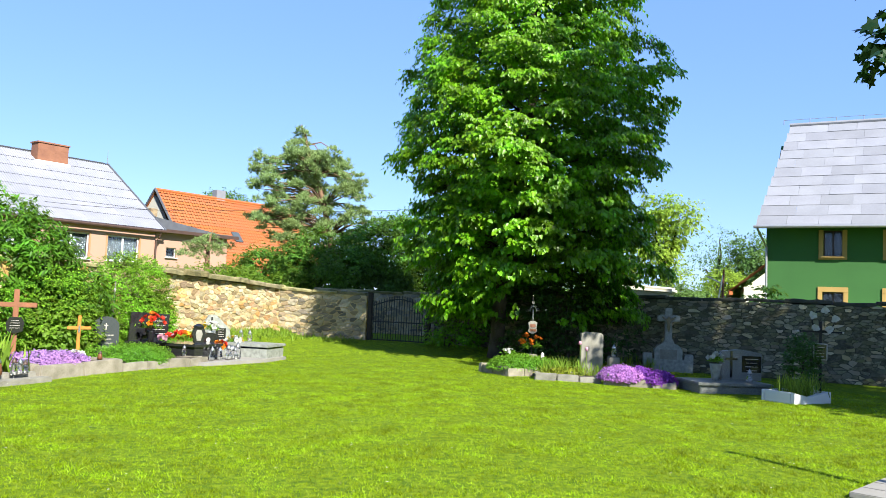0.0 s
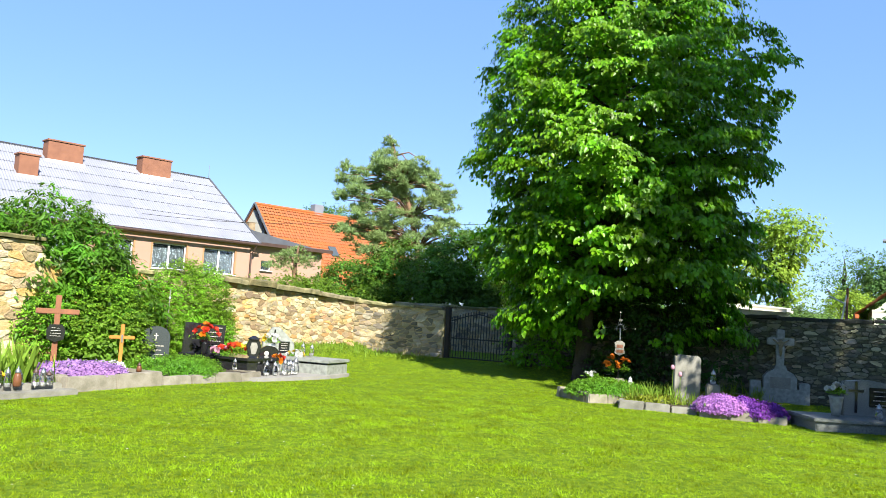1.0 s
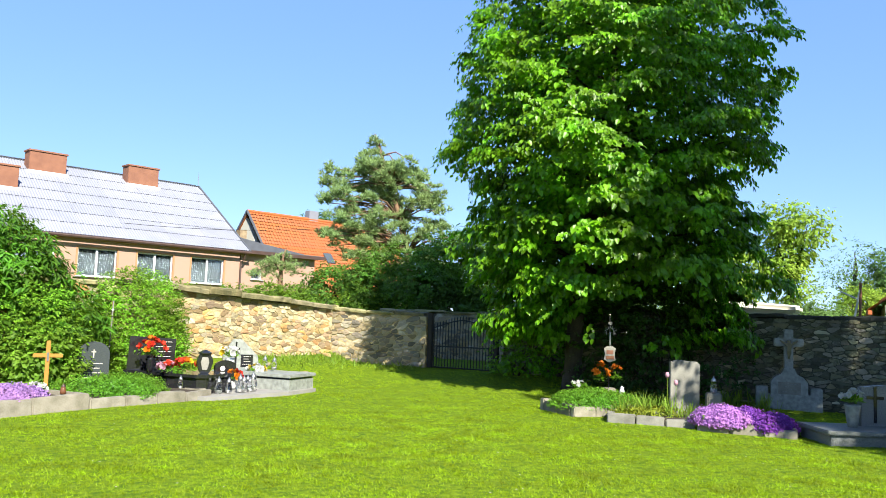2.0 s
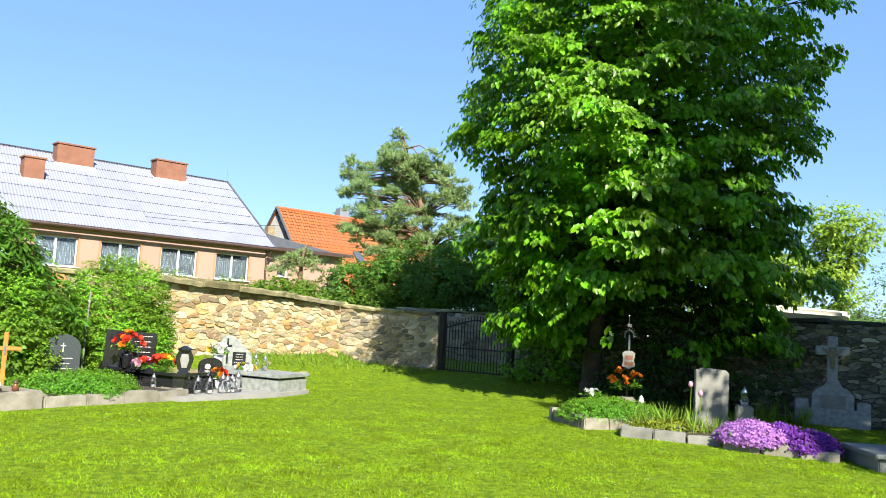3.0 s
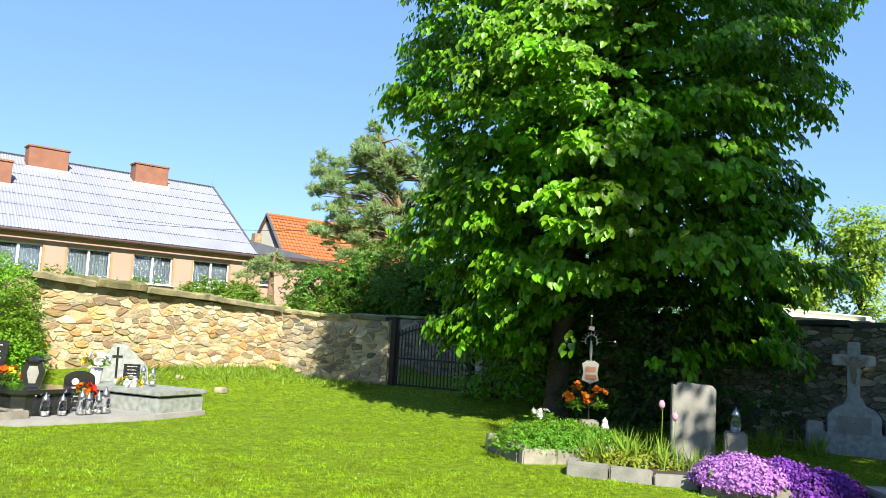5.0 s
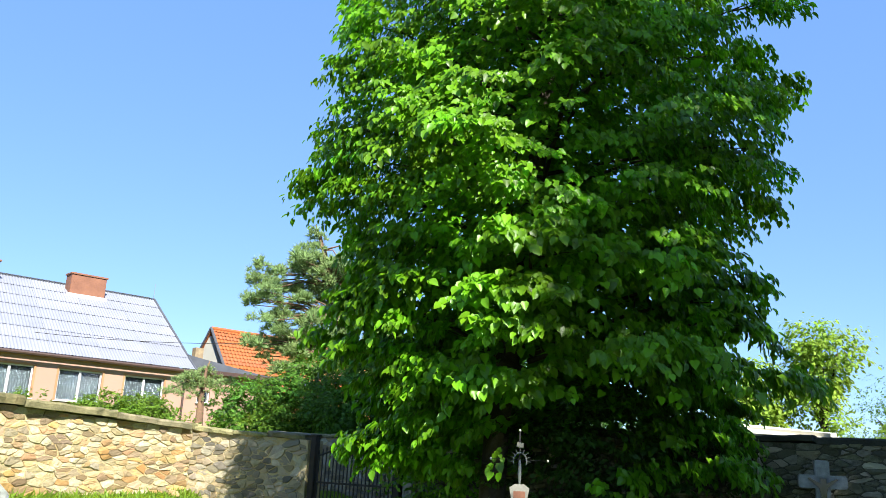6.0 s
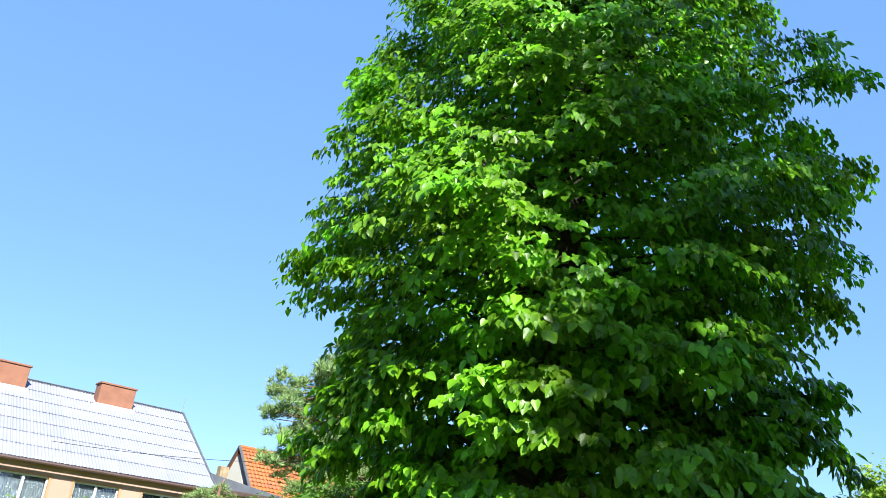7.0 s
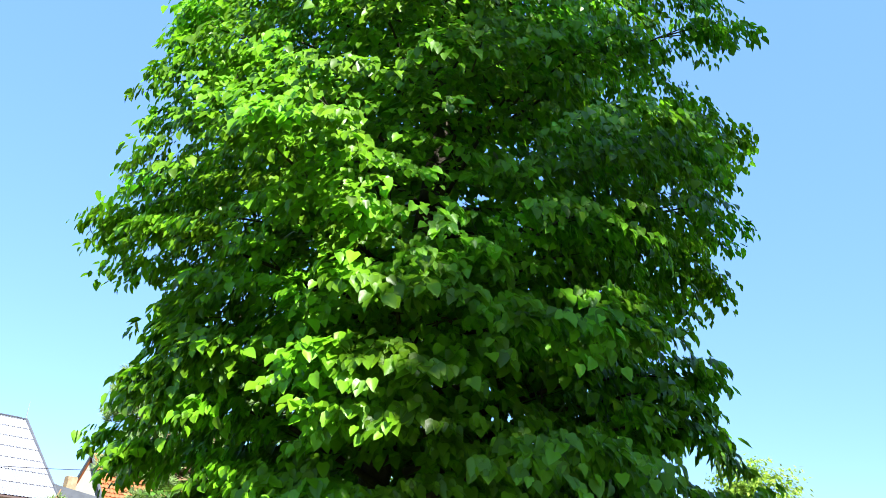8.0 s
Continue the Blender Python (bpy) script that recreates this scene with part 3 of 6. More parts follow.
def iron_gate():
    """A leaf of upright bars with a bowed top rail between two posts."""
    angle = math.degrees(math.atan2(GATE_DIR.y, GATE_DIR.x))
    p = GATE_L + GATE_DIR * 0.09
    g = thing("iron_gate", turned(angle, p.x, p.y, 0.25), "black wrought iron gate with upright bars, closed", "gate")
    wide = 1.66
    for x, w, h in ((0, 0.13, 1.42), (wide + 0.2, 0.13, 1.4)):
        part("gate_post", box((w, w, h + 0.3), (x, 0.1, h / 2 - 0.15), 0.012), M["iron"], g)
        part("post_cap", box((w + 0.03, w + 0.03, 0.03), (x, 0.1, h + 0.015), 0.008), M["iron"], g)
    top = lambda x: 1.27 + 0.12 * math.sin(math.pi * min(1, (x - 0.1) / wide)) - 0.1 * abs(2 * (x - 0.1) / wide - 1)
    for z in (0.06, 0.6):
        part("rail", box((wide, 0.035, 0.035), (0.1 + wide / 2, 0.1, z), 0.004), M["iron"], g)
    part("top_rail", tube([(0.1 + wide * k / 10, 0.1, top(0.1 + wide * k / 10) - 0.1) for k in range(11)], [0.018] * 11, 6), M["iron"], g)
    n = 20
    for k in range(n + 1):
        x = 0.11 + (wide - 0.02) * k / n
        part("bar", box((0.018, 0.018, top(x) - 0.04), (x, 0.1, (top(x) + 0.04) / 2), 0.0), M["iron"], g)


iron_gate()


# ---- trees ----
def limb(rng, bm, start, way, length, r0, bends=5, rise=0.15, sides=8):
    p, w = Vector(start), Vector(way).normalized()
    pts, rad = [p.copy()], [r0]
    for k in range(bends):
        w = (w + Vector((rng.uniform(-0.22, 0.22), rng.uniform(-0.22, 0.22), rng.uniform(-0.1, 0.1) + rise))).normalized()
        p = p + w * length / bends
        pts.append(p.copy())
        rad.append(r0 * (1 - 0.85 * (k + 1) / bends))
    add_tube(bm, pts, rad, sides)
    return pts


def profile(z, table):
    return float(np.interp(z, [t[0] for t in table], [t[1] for t in table]))


LINDEN_AT = Vector((9.72, 19.05, 0.12))
# nominal reach of the boughs by height
LINDEN_SHAPE = ((0.9, 2.3), (2.0, 2.6), (3.0, 2.75), (3.8, 2.7), (4.5, 2.5), (5.2, 3.1), (6.0, 3.3), (7.0, 3.2), (8.0, 3.0), (9.0, 2.7), (10.0, 2.3), (11.5, 1.8), (13.0, 1.1), (14.2, 0.5), (14.9, 0.1))


def hanging(rng, roots, out, count, reach, size):
    """Heart-shaped leaves in tufts: each twig goes out and bows, its leaves hang tip down with their faces outwards."""
    n = len(roots)
    level = unit(out * np.array([1, 1, 0.3]))
    way = unit(level + rng.normal(0, 0.32, (n, 3)) - np.array([0, 0, 0.12]))
    side = unit(np.cross(way, np.array([0, 0, 1.0]) + rng.normal(0, 0.12, (n, 3))))
    f = rng.uniform(0, 1, (n, count))
    s = rng.normal(0, 0.3, (n, count)) * (1.1 - 0.5 * f)
    long = reach * rng.uniform(0.6, 1.35, (n, 1))
    where = roots[:, None] + way[:, None] * (f * long)[..., None] + side[:, None] * (s * long)[..., None]
    where[..., 2] += rng.normal(0, 0.05, (n, count)) * reach - 0.45 * long * f * f - 0.3 * long * np.abs(s)
    along = way[:, None] * 0.5 + side[:, None] * np.sign(s)[..., None] * 0.4 + rng.normal(0, 0.3, (n, count, 3))
    along[..., 2] -= 0.8
    up = np.array([0, 0, 0.75]) + level[:, None] * 0.75 + rng.normal(0, 0.27, (n, count, 3))
    sizes = size * rng.uniform(0.55, 1.25, (n, count))
    return where.reshape(-1, 3), along.reshape(-1, 3), up.reshape(-1, 3), sizes.reshape(-1)


def linden_tree():
    rng = np.random.default_rng(11)
    r2 = random.Random(5)
    tree = thing("linden_tree", Matrix.Translation(LINDEN_AT), "tall dense linden tree in full fresh green leaf", "tree")
    bm = bmesh.new()
    add_tube(bm, [(-0.52, 0.5, -0.3), (-0.52, 0.5, 0.05), (-0.51, 0.5, 0.5), (-0.47, 0.45, 1.8), (-0.2, 0.2, 4.2), (0.05, 0.0, 7), (0, 0.05, 10.5), (0, 0, 14)], [0.32, 0.245, 0.195, 0.18, 0.16, 0.125, 0.08, 0.02], 14)
    part("trunk", bm, M["bark"], tree, "grey furrowed trunk", smooth=True)
    zs, rs = [t[0] for t in LINDEN_SHAPE], [t[1] for t in LINDEN_SHAPE]
    got = []
    # boughs in tiers: a bent limb, side twigs, and a fan of hanging leaf towards the tip, with dark gaps between the tiers
    total = 250
    for k in range(total):
        z = 1.25 + 13.2 * ((k + r2.random()) / total) ** 1.15
        a = k * 2.39996 + r2.uniform(-0.3, 0.3)
        ca, sa = math.cos(a), math.sin(a)
        rad = float(np.interp(z, zs, rs)) * (1 + 0.34 * noise.noise((1.7 * ca, 1.7 * sa, z * 0.55))) * r2.uniform(0.9, 1.16)
        plain = float(np.interp(z, zs, rs)) * (1 + 0.13 * min(1, max(0, z - 2.6)) * max(0, -0.88 * ca - 0.46 * sa))      # the sunny side reaches further
        rad = min(max(rad, plain * 0.9), plain * r2.uniform(1.1, 1.2))
        if z < 2.6:
            rad *= 0.85 if ca < -0.1 else 1.15 if ca > 0.2 else 1
        if z < 2.3 and abs((a - math.radians(-110) + math.pi) % (2 * math.pi) - math.pi) < 0.75:
            continue
        rise = 0.36 if z < 9 else 0.55
        height = lambda f: z + rise * rad * (f - 0.6) - 0.5 * rad * np.maximum(f - 0.45, 0) ** 2
        if k % 2 == 0 and z > 3.0:
            b = bmesh.new()
            spine = [Vector((f * rad * ca - 0.35 * (1 - f) * max(0, 1 - z / 6), f * rad * sa + 0.25 * (1 - f) * max(0, 1 - z / 6), float(height(f)) - 0.05)) for f in (0.02, 0.3, 0.55, 0.8, 1.0)]
            thick = max(0.018, 0.06 * (1 - z / 15))
            add_tube(b, spine, [thick, thick * 0.75, thick * 0.5, thick * 0.3, 0.006], 6)
            for q, w in ((spine[1], 0.34), (spine[2], 0.28), (spine[3], 0.18), (spine[3], 0.15)):
                limb(r2, b, q, (math.cos(a + r2.uniform(-1.1, 1.1)), math.sin(a + r2.uniform(-1.1, 1.1)), 0.15), rad * w, 0.012, 3, 0.0, 4)
            part("limb", b, M["bark"], tree, smooth=True)
        m = int(9 + 14 * rad)
        f = 1 - rng.uniform(0, 1, m) ** 1.6 * 0.55
        half = (0.12 + 0.22 * rad * np.sin(np.pi * np.clip(f * 0.7 + 0.1, 0, 1))) * rng.normal(0, 0.62, m)
        h = height(f) - 0.28 * half * half + rng.normal(0, 0.05, m)
        p = np.stack([f * rad * ca - half * sa, f * rad * sa + half * ca, np.maximum(h, 0.85)], 1)
        out = unit(np.stack([ca - 0.5 * sa * half, sa + 0.5 * ca * half, np.full(m, 0.1)], 1))
        got.append(hanging(rng, p, out, 16 if z < 4.5 else 18, 0.32, 0.106 if z < 4.5 else 0.086 if z < 8 else 0.076))
    # the shaded inside
    n = 1700
    z = rng.uniform(1.6, 13.5, n)
    rad = np.interp(z, zs, rs) * rng.uniform(0.1, 0.6, n)
    a = rng.uniform(0, 2 * math.pi, n)
    out = unit(np.stack([np.cos(a), np.sin(a), np.full(n, 0.2)], 1))
    p = np.stack([rad * np.cos(a), rad * np.sin(a), z], 1)
    keep = (z > 2.6) | (np.sin(a) > -0.2)
    got.append(sprays(rng, p[keep], out[keep], 9, 0.5, 0.3, 0.13))
    w, al, u, s = (np.concatenate(x) for x in zip(*got))
    leaves("crown", w, al, u, s, (LINDEN, LINDEN_F), M["linden"], tree, "dense layered heart-shaped leaves")


linden_tree()


def leafy_tree(name, at, tall, trunk_r, blobs, leaf, shape, material, label, per=6, count=12, reach=0.6, seed=1, bark="bark", limbs=7, category="tree", droop=0.25, inner=0.4):
    """A tree or large shrub: trunk, limbs into each lobe, and a crown of sprays."""
    rng, r2 = np.random.default_rng(seed), random.Random(seed)
    t = thing(name, Matrix.Translation(at), label, category)
    bm = bmesh.new()
    top = Vector((0, 0, tall * 0.75))
    add_tube(bm, [(0, 0, -0.3), (0.02, 0, tall * 0.1), (-0.03, 0.05, tall * 0.3), (0.04, 0, tall * 0.5), tuple(top)], [trunk_r * 1.4, trunk_r, trunk_r * 0.8, trunk_r * 0.55, trunk_r * 0.1], 10)
    part("trunk", bm, M[bark], t, smooth=True)
    for c, r in blobs[:limbs]:
        b = bmesh.new()
        z = min(c[2] * 0.6, tall * 0.6)
        start, end = Vector((0, 0, z)), Vector(c)
        mid = (start + end) / 2 + Vector((r2.uniform(-0.3, 0.3), r2.uniform(-0.3, 0.3), 0.2))
        add_tube(b, [start, mid, end], [trunk_r * 0.45, trunk_r * 0.3, trunk_r * 0.08], 7)
        part("limb", b, M[bark], t, smooth=True)
    lump("crown", rng, blobs, per, count, reach, leaf, shape, material, t, droop, inner=inner)
    return t


def cluster(seed, centre, radii, n, size):
    """Ellipsoid lobes spread through an egg-shaped crown."""
    r = random.Random(seed)
    out = []
    for _ in range(n):
        d = Vector((r.gauss(0, 1), r.gauss(0, 1), r.gauss(0, 1))).normalized() * r.uniform(0.35, 0.8)
        k = size * r.uniform(0.75, 1.3)
        out.append(((centre[0] + d.x * radii[0], centre[1] + d.y * radii[1], centre[2] + d.z * radii[2]), (k, k, k * 0.75)))
    return out


# the tall maples whose shade lies on the graves
# out of view: added, its lobes placed to shade graves, cross and linden
leafy_tree("maple_tree", (15.3, 4.2, 0), 23, 0.4, cluster(3, (0.1, 0, 8.0), (2.7, 2.7, 4.8), 42, 1.45) + [((-2.9, 0.0, 6.6), (0.75, 0.9, 1.0)), ((-2.7, 0.1, 5.2), (0.8, 0.9, 0.9))] + cluster(4, (-1.85, 0, 14.4), (2.9, 2.5, 3.6), 30, 1.35) + cluster(40, (-1.4, 0, 20), (2.7, 2.4, 2.8), 9, 0.9) + cluster(9, (-2.2, 0.2, 11.8), (1.3, 1.4, 2.8), 13, 1.0) + [((-4.6, 0.0, 11.2), (0.45, 0.5, 0.5)), ((-4.0, 0.1, 11.4), (0.5, 0.5, 0.5))] + cluster(19, (-2.1, -0.2, 13.0), (1.7, 1.6, 2.2), 13, 1.0), 0.3, S2, M["maple"], "tall dark green maple out of view, added for its shade", per=4, count=11, reach=0.65, seed=21)
leafy_tree("maple_tree", (18.6, 11.3, 0), 14, 0.36, [((-7.8, -2.3, 5.85), (0.22, 0.22, 0.16)), ((-7.6, -2.35, 6.45), (0.3, 0.3, 0.22)), ((-7.3, -2.5, 5.95), (0.35, 0.35, 0.28)), ((-6.9, -2.3, 6.5), (0.45, 0.45, 0.35))] + cluster(5, (0.4, 0, 8.2), (2.4, 2.4, 3.2), 22, 1.3), 0.2, (MAPLE, MAPLE_F), M["maple"], "dark green maple with overhanging boughs", per=8, count=11, reach=0.6, seed=22)


def pine_tree(name, at, tall, lean, seed, label, clumps, needle=0.16):
    """A tall pine: a bare crooked rusty stem, bent limbs and needle clumps in flat cushions."""
    rng, r2 = np.random.default_rng(seed), random.Random(seed)
    t = thing(name, Matrix.Translation(at), label, "tree")
    bm = bmesh.new()
    pts = [Vector((lean * f * f + 0.15 * math.sin(5 * f), 0.1 * math.sin(3 * f), tall * f)) for f in (0, 0.15, 0.3, 0.45, 0.6, 0.75, 0.9, 1.0)]
    add_tube(bm, [pts[0] - Vector((0, 0, 0.3))] + pts[1:], [0.24, 0.2, 0.18, 0.15, 0.12, 0.09, 0.05, 0.02], 10)
    part("trunk", bm, M["pinebark"], t, "reddish crooked stem", smooth=True)
    blobs = []
    for k, (dx, dy, z, r) in enumerate(clumps):
        b = bmesh.new()
        s = pts[min(7, max(1, int(z / tall * 7)))]
        add_tube(b, [s, (s + Vector((dx, dy, z))) / 2 + Vector((0, 0, 0.25)), Vector((dx, dy, z))], [0.04, 0.028, 0.012], 5)
        part("limb", b, M["pinebark"], t, smooth=True)
        for _ in range(4):
            blobs.append(((dx + r2.uniform(-r, r) * 0.8, dy + r2.uniform(-r, r) * 0.8, z + r2.uniform(-0.4, 0.5) * r), (r * 0.55, r * 0.55, r * 0.5)))
    got = []
    for c, r in blobs:
        n = int(34 * r[0] * r[0] / 0.16) + 6
        d = unit(rng.normal(0, 1, (n, 3)))
        d[:, 2] = np.abs(d[:, 2]) * 1.1 - 0.3
        root = np.array(c) + d * np.array(r) * rng.uniform(0.5, 1, (n, 1))
        cnt = 9
        way = unit(d[:, None] * 0.9 + np.array([0, 0, 0.35]) + rng.normal(0, 0.45, (n, cnt, 3)))
        got.append((np.repeat(root[:, None], cnt, 1).reshape(-1, 3), way.reshape(-1, 3), rng.normal(0, 1, (n * cnt, 3)), needle * rng.uniform(0.7, 1.3, n * cnt)))
    w, a, u, s = (np.concatenate(x) for x in zip(*got))
    leaves("crown", w, a, u, s, (BLADE * np.array([1, 1.5, 1]), BLADE_F), M["needle"], t, "grey-green needle cushions")
    return t


def pine_clumps(seed):
    """Tufts of an old pine: an uneven airy cone with a second leader."""
    r = random.Random(seed)
    out = [(-1.75, 0, 8.6, 0.3), (-1.6, 0.1, 8.25, 0.4), (-1.95, 0, 7.95, 0.45), (-3.7, 0, 7.3, 0.3), (-3.6, 0, 6.95, 0.4), (-3.9, 0.1, 6.6, 0.45)]
    for k in range(200):
        z = r.uniform(3.4, 7.8)
        wide = np.interp(z, (3.4, 4.6, 6.2, 7.8), (1.9, 2.7, 2.2, 0.8))
        out.append((-1.35 + wide * 1.12 * r.uniform(-1, 1) + (0.45 if z < 5 else 0.15), r.uniform(-1.2, 1.2), z, r.uniform(0.2, 0.4)))
    return out


pine_tree("pine_tree", (8.7, 36.0, 0.3), 8.9, -1.7, 7, "tall crooked pine with airy grey-green needle tufts", pine_clumps(3), 0.2)


# ---- houses ----
def facade(length, low, high, openings, thick, material, parent, name="wall"):
    """A wall in the plane y = 0 (outside towards -y) with rectangular openings (x0, x1, z0, z1) that go through it."""
    xs = sorted({0.0, length, *(v for o in openings for v in o[:2])})
    zs = sorted({low, high, *(v for o in openings for v in o[2:])})
    bm = bmesh.new()
    for x0, x1 in zip(xs, xs[1:]):
        for z0, z1 in zip(zs, zs[1:]):
            cx, cz = (x0 + x1) / 2, (z0 + z1) / 2
            if any(o[0] < cx < o[1] and o[2] < cz < o[3] for o in openings):
                continue
            for y in (0, thick):
                q = [bm.verts.new(p) for p in ((x0, y, z0), (x1, y, z0), (x1, y, z1), (x0, y, z1))]
                bm.faces.new(q if y == 0 else q[::-1])
    for x0, x1, z0, z1 in [(0, length, low, high)] + list(openings):
        for (ax, az), (bx, bz) in (((x0, z0), (x1, z0)), ((x1, z0), (x1, z1)), ((x1, z1), (x0, z1)), ((x0, z1), (x0, z0))):
            bm.faces.new([bm.verts.new(p) for p in ((ax, 0, az), (bx, 0, bz), (bx, thick, bz), (ax, thick, az))])
    bmesh.ops.remove_doubles(bm, verts=bm.verts, dist=1e-4)
    return part(name, bm, material, parent)


def casement(parent, x0, x1, z0, z1, y, frame_w=0.07, leafs=2, curtain=True, trim=None, paint="white", sill="white"):
    """A window set into an opening: frame, mullion, panes, net curtains, sill, and a painted band round it."""
    w = part("window", box((x1 - x0, 0.06, frame_w), ((x0 + x1) / 2, y, z1 - frame_w / 2), 0.006), M[paint], parent, "white framed window" if paint == "white" else "dark framed window")
    part("window_frame", box((x1 - x0, 0.06, frame_w), ((x0 + x1) / 2, y, z0 + frame_w / 2), 0.006), M[paint], w)
    for x in np.linspace(x0 + frame_w / 2, x1 - frame_w / 2, leafs + 1):
        wide = frame_w * (1.5 if x0 + frame_w < x < x1 - frame_w else 1)
        part("window_frame", box((wide, 0.064, z1 - z0 - 2 * frame_w), (x, y, (z0 + z1) / 2), 0.006), M[paint], w)
    for k in range(leafs):
        a = x0 + frame_w + (x1 - x0 - 2 * frame_w) * k / leafs
        b = x0 + frame_w + (x1 - x0 - 2 * frame_w) * (k + 1) / leafs
        p = part("pane", box((b - a, 0.008, z1 - z0 - 2 * frame_w), ((a + b) / 2, y + 0.01, (z0 + z1) / 2)), M["clear"], w)
        p.visible_shadow = False
        if curtain:
            bm = bmesh.new()
            n = 26
            row = [[bm.verts.new((a + (b - a) * i / n, y + 0.1 + 0.008 * math.sin(i * 1.9 + k), z)) for i in range(n + 1)] for z in (z0 + 0.02, z1 - 0.03)]
            for i in range(n):
                bm.faces.new((row[0][i], row[0][i + 1], row[1][i + 1], row[1][i]))
            part("curtain", bm, M["curtain"], w, "white net curtain")
    part("backing", box((x1 - x0, 0.02, z1 - z0), ((x0 + x1) / 2, y + 0.3, (z0 + z1) / 2)), M["dark"], w)
    part("window_sill", box((x1 - x0 + 0.16, 0.16, 0.04), ((x0 + x1) / 2, -0.06, z0 - 0.022), 0.006), M[sill], w)
    if trim:
        for sx, sz, cx, cz in ((x1 - x0 + 0.18, 0.09, (x0 + x1) / 2, z1 + 0.045), (0.09, z1 - z0, x0 - 0.045, (z0 + z1) / 2), (0.09, z1 - z0, x1 + 0.045, (z0 + z1) / 2)):
            part("window_band", box((sx, 0.02, sz), (cx, -0.008, cz)), M[trim], w)
    return w


M["clear"] = glassy("clear_pane", (0.66, 0.71, 0.73))


def corrugated(parent, x0, x1, eave, ridge, skew, rows, cols, material, wave=0.014, period=0.15):
    """A roof slope of corrugated sheets, each sheet its own piece. eave and ridge are (y, z); skew shifts the ridge in x."""
    (ye, ze), (yr, zr) = eave, ridge
    slope = math.hypot(yr - ye, zr - ze)
    dy, dz = (yr - ye) / slope, (zr - ze) / slope
    cw, rh = (x1 - x0) / cols, slope / rows
    n = int(cw / period * 4)
    for j in range(rows):
        for i in range(cols):
            verts = []
            for f, lift in ((0.0, 0.03), (1.0, 0.0)):
                s = (j + f) * rh + (0.12 if f else 0)
                sh = skew * s / slope
                for k in range(n + 1):
                    x = x0 + cw * (i + k / n) + sh
                    h = lift + wave * math.sin(2 * math.pi * k * cw / n / period)
                    verts.append((x, ye + dy * s - dz * h, ze + dz * s + dy * h))
            faces = [(k, k + 1, n + 2 + k, n + 1 + k) for k in range(n)]
            mesh("roof_sheet", verts, faces, material, parent)


def chimney(parent, x, y, z, w, d, h, base=0.9):
    c = part("chimney", box((w, d, h + base), (x, y, z + (h - base) / 2), 0.02), M["brick"], parent, "painted brick chimney")
    part("chimney_cap", box((w + 0.12, d + 0.12, 0.1), (x, y, z + h + 0.05), 0.015), M["brick"], c)
    part("flashing", box((w + 0.25, d + 0.2, 0.28), (x, y - 0.02, z - 0.36), 0.03), M["white"], c)
    return c


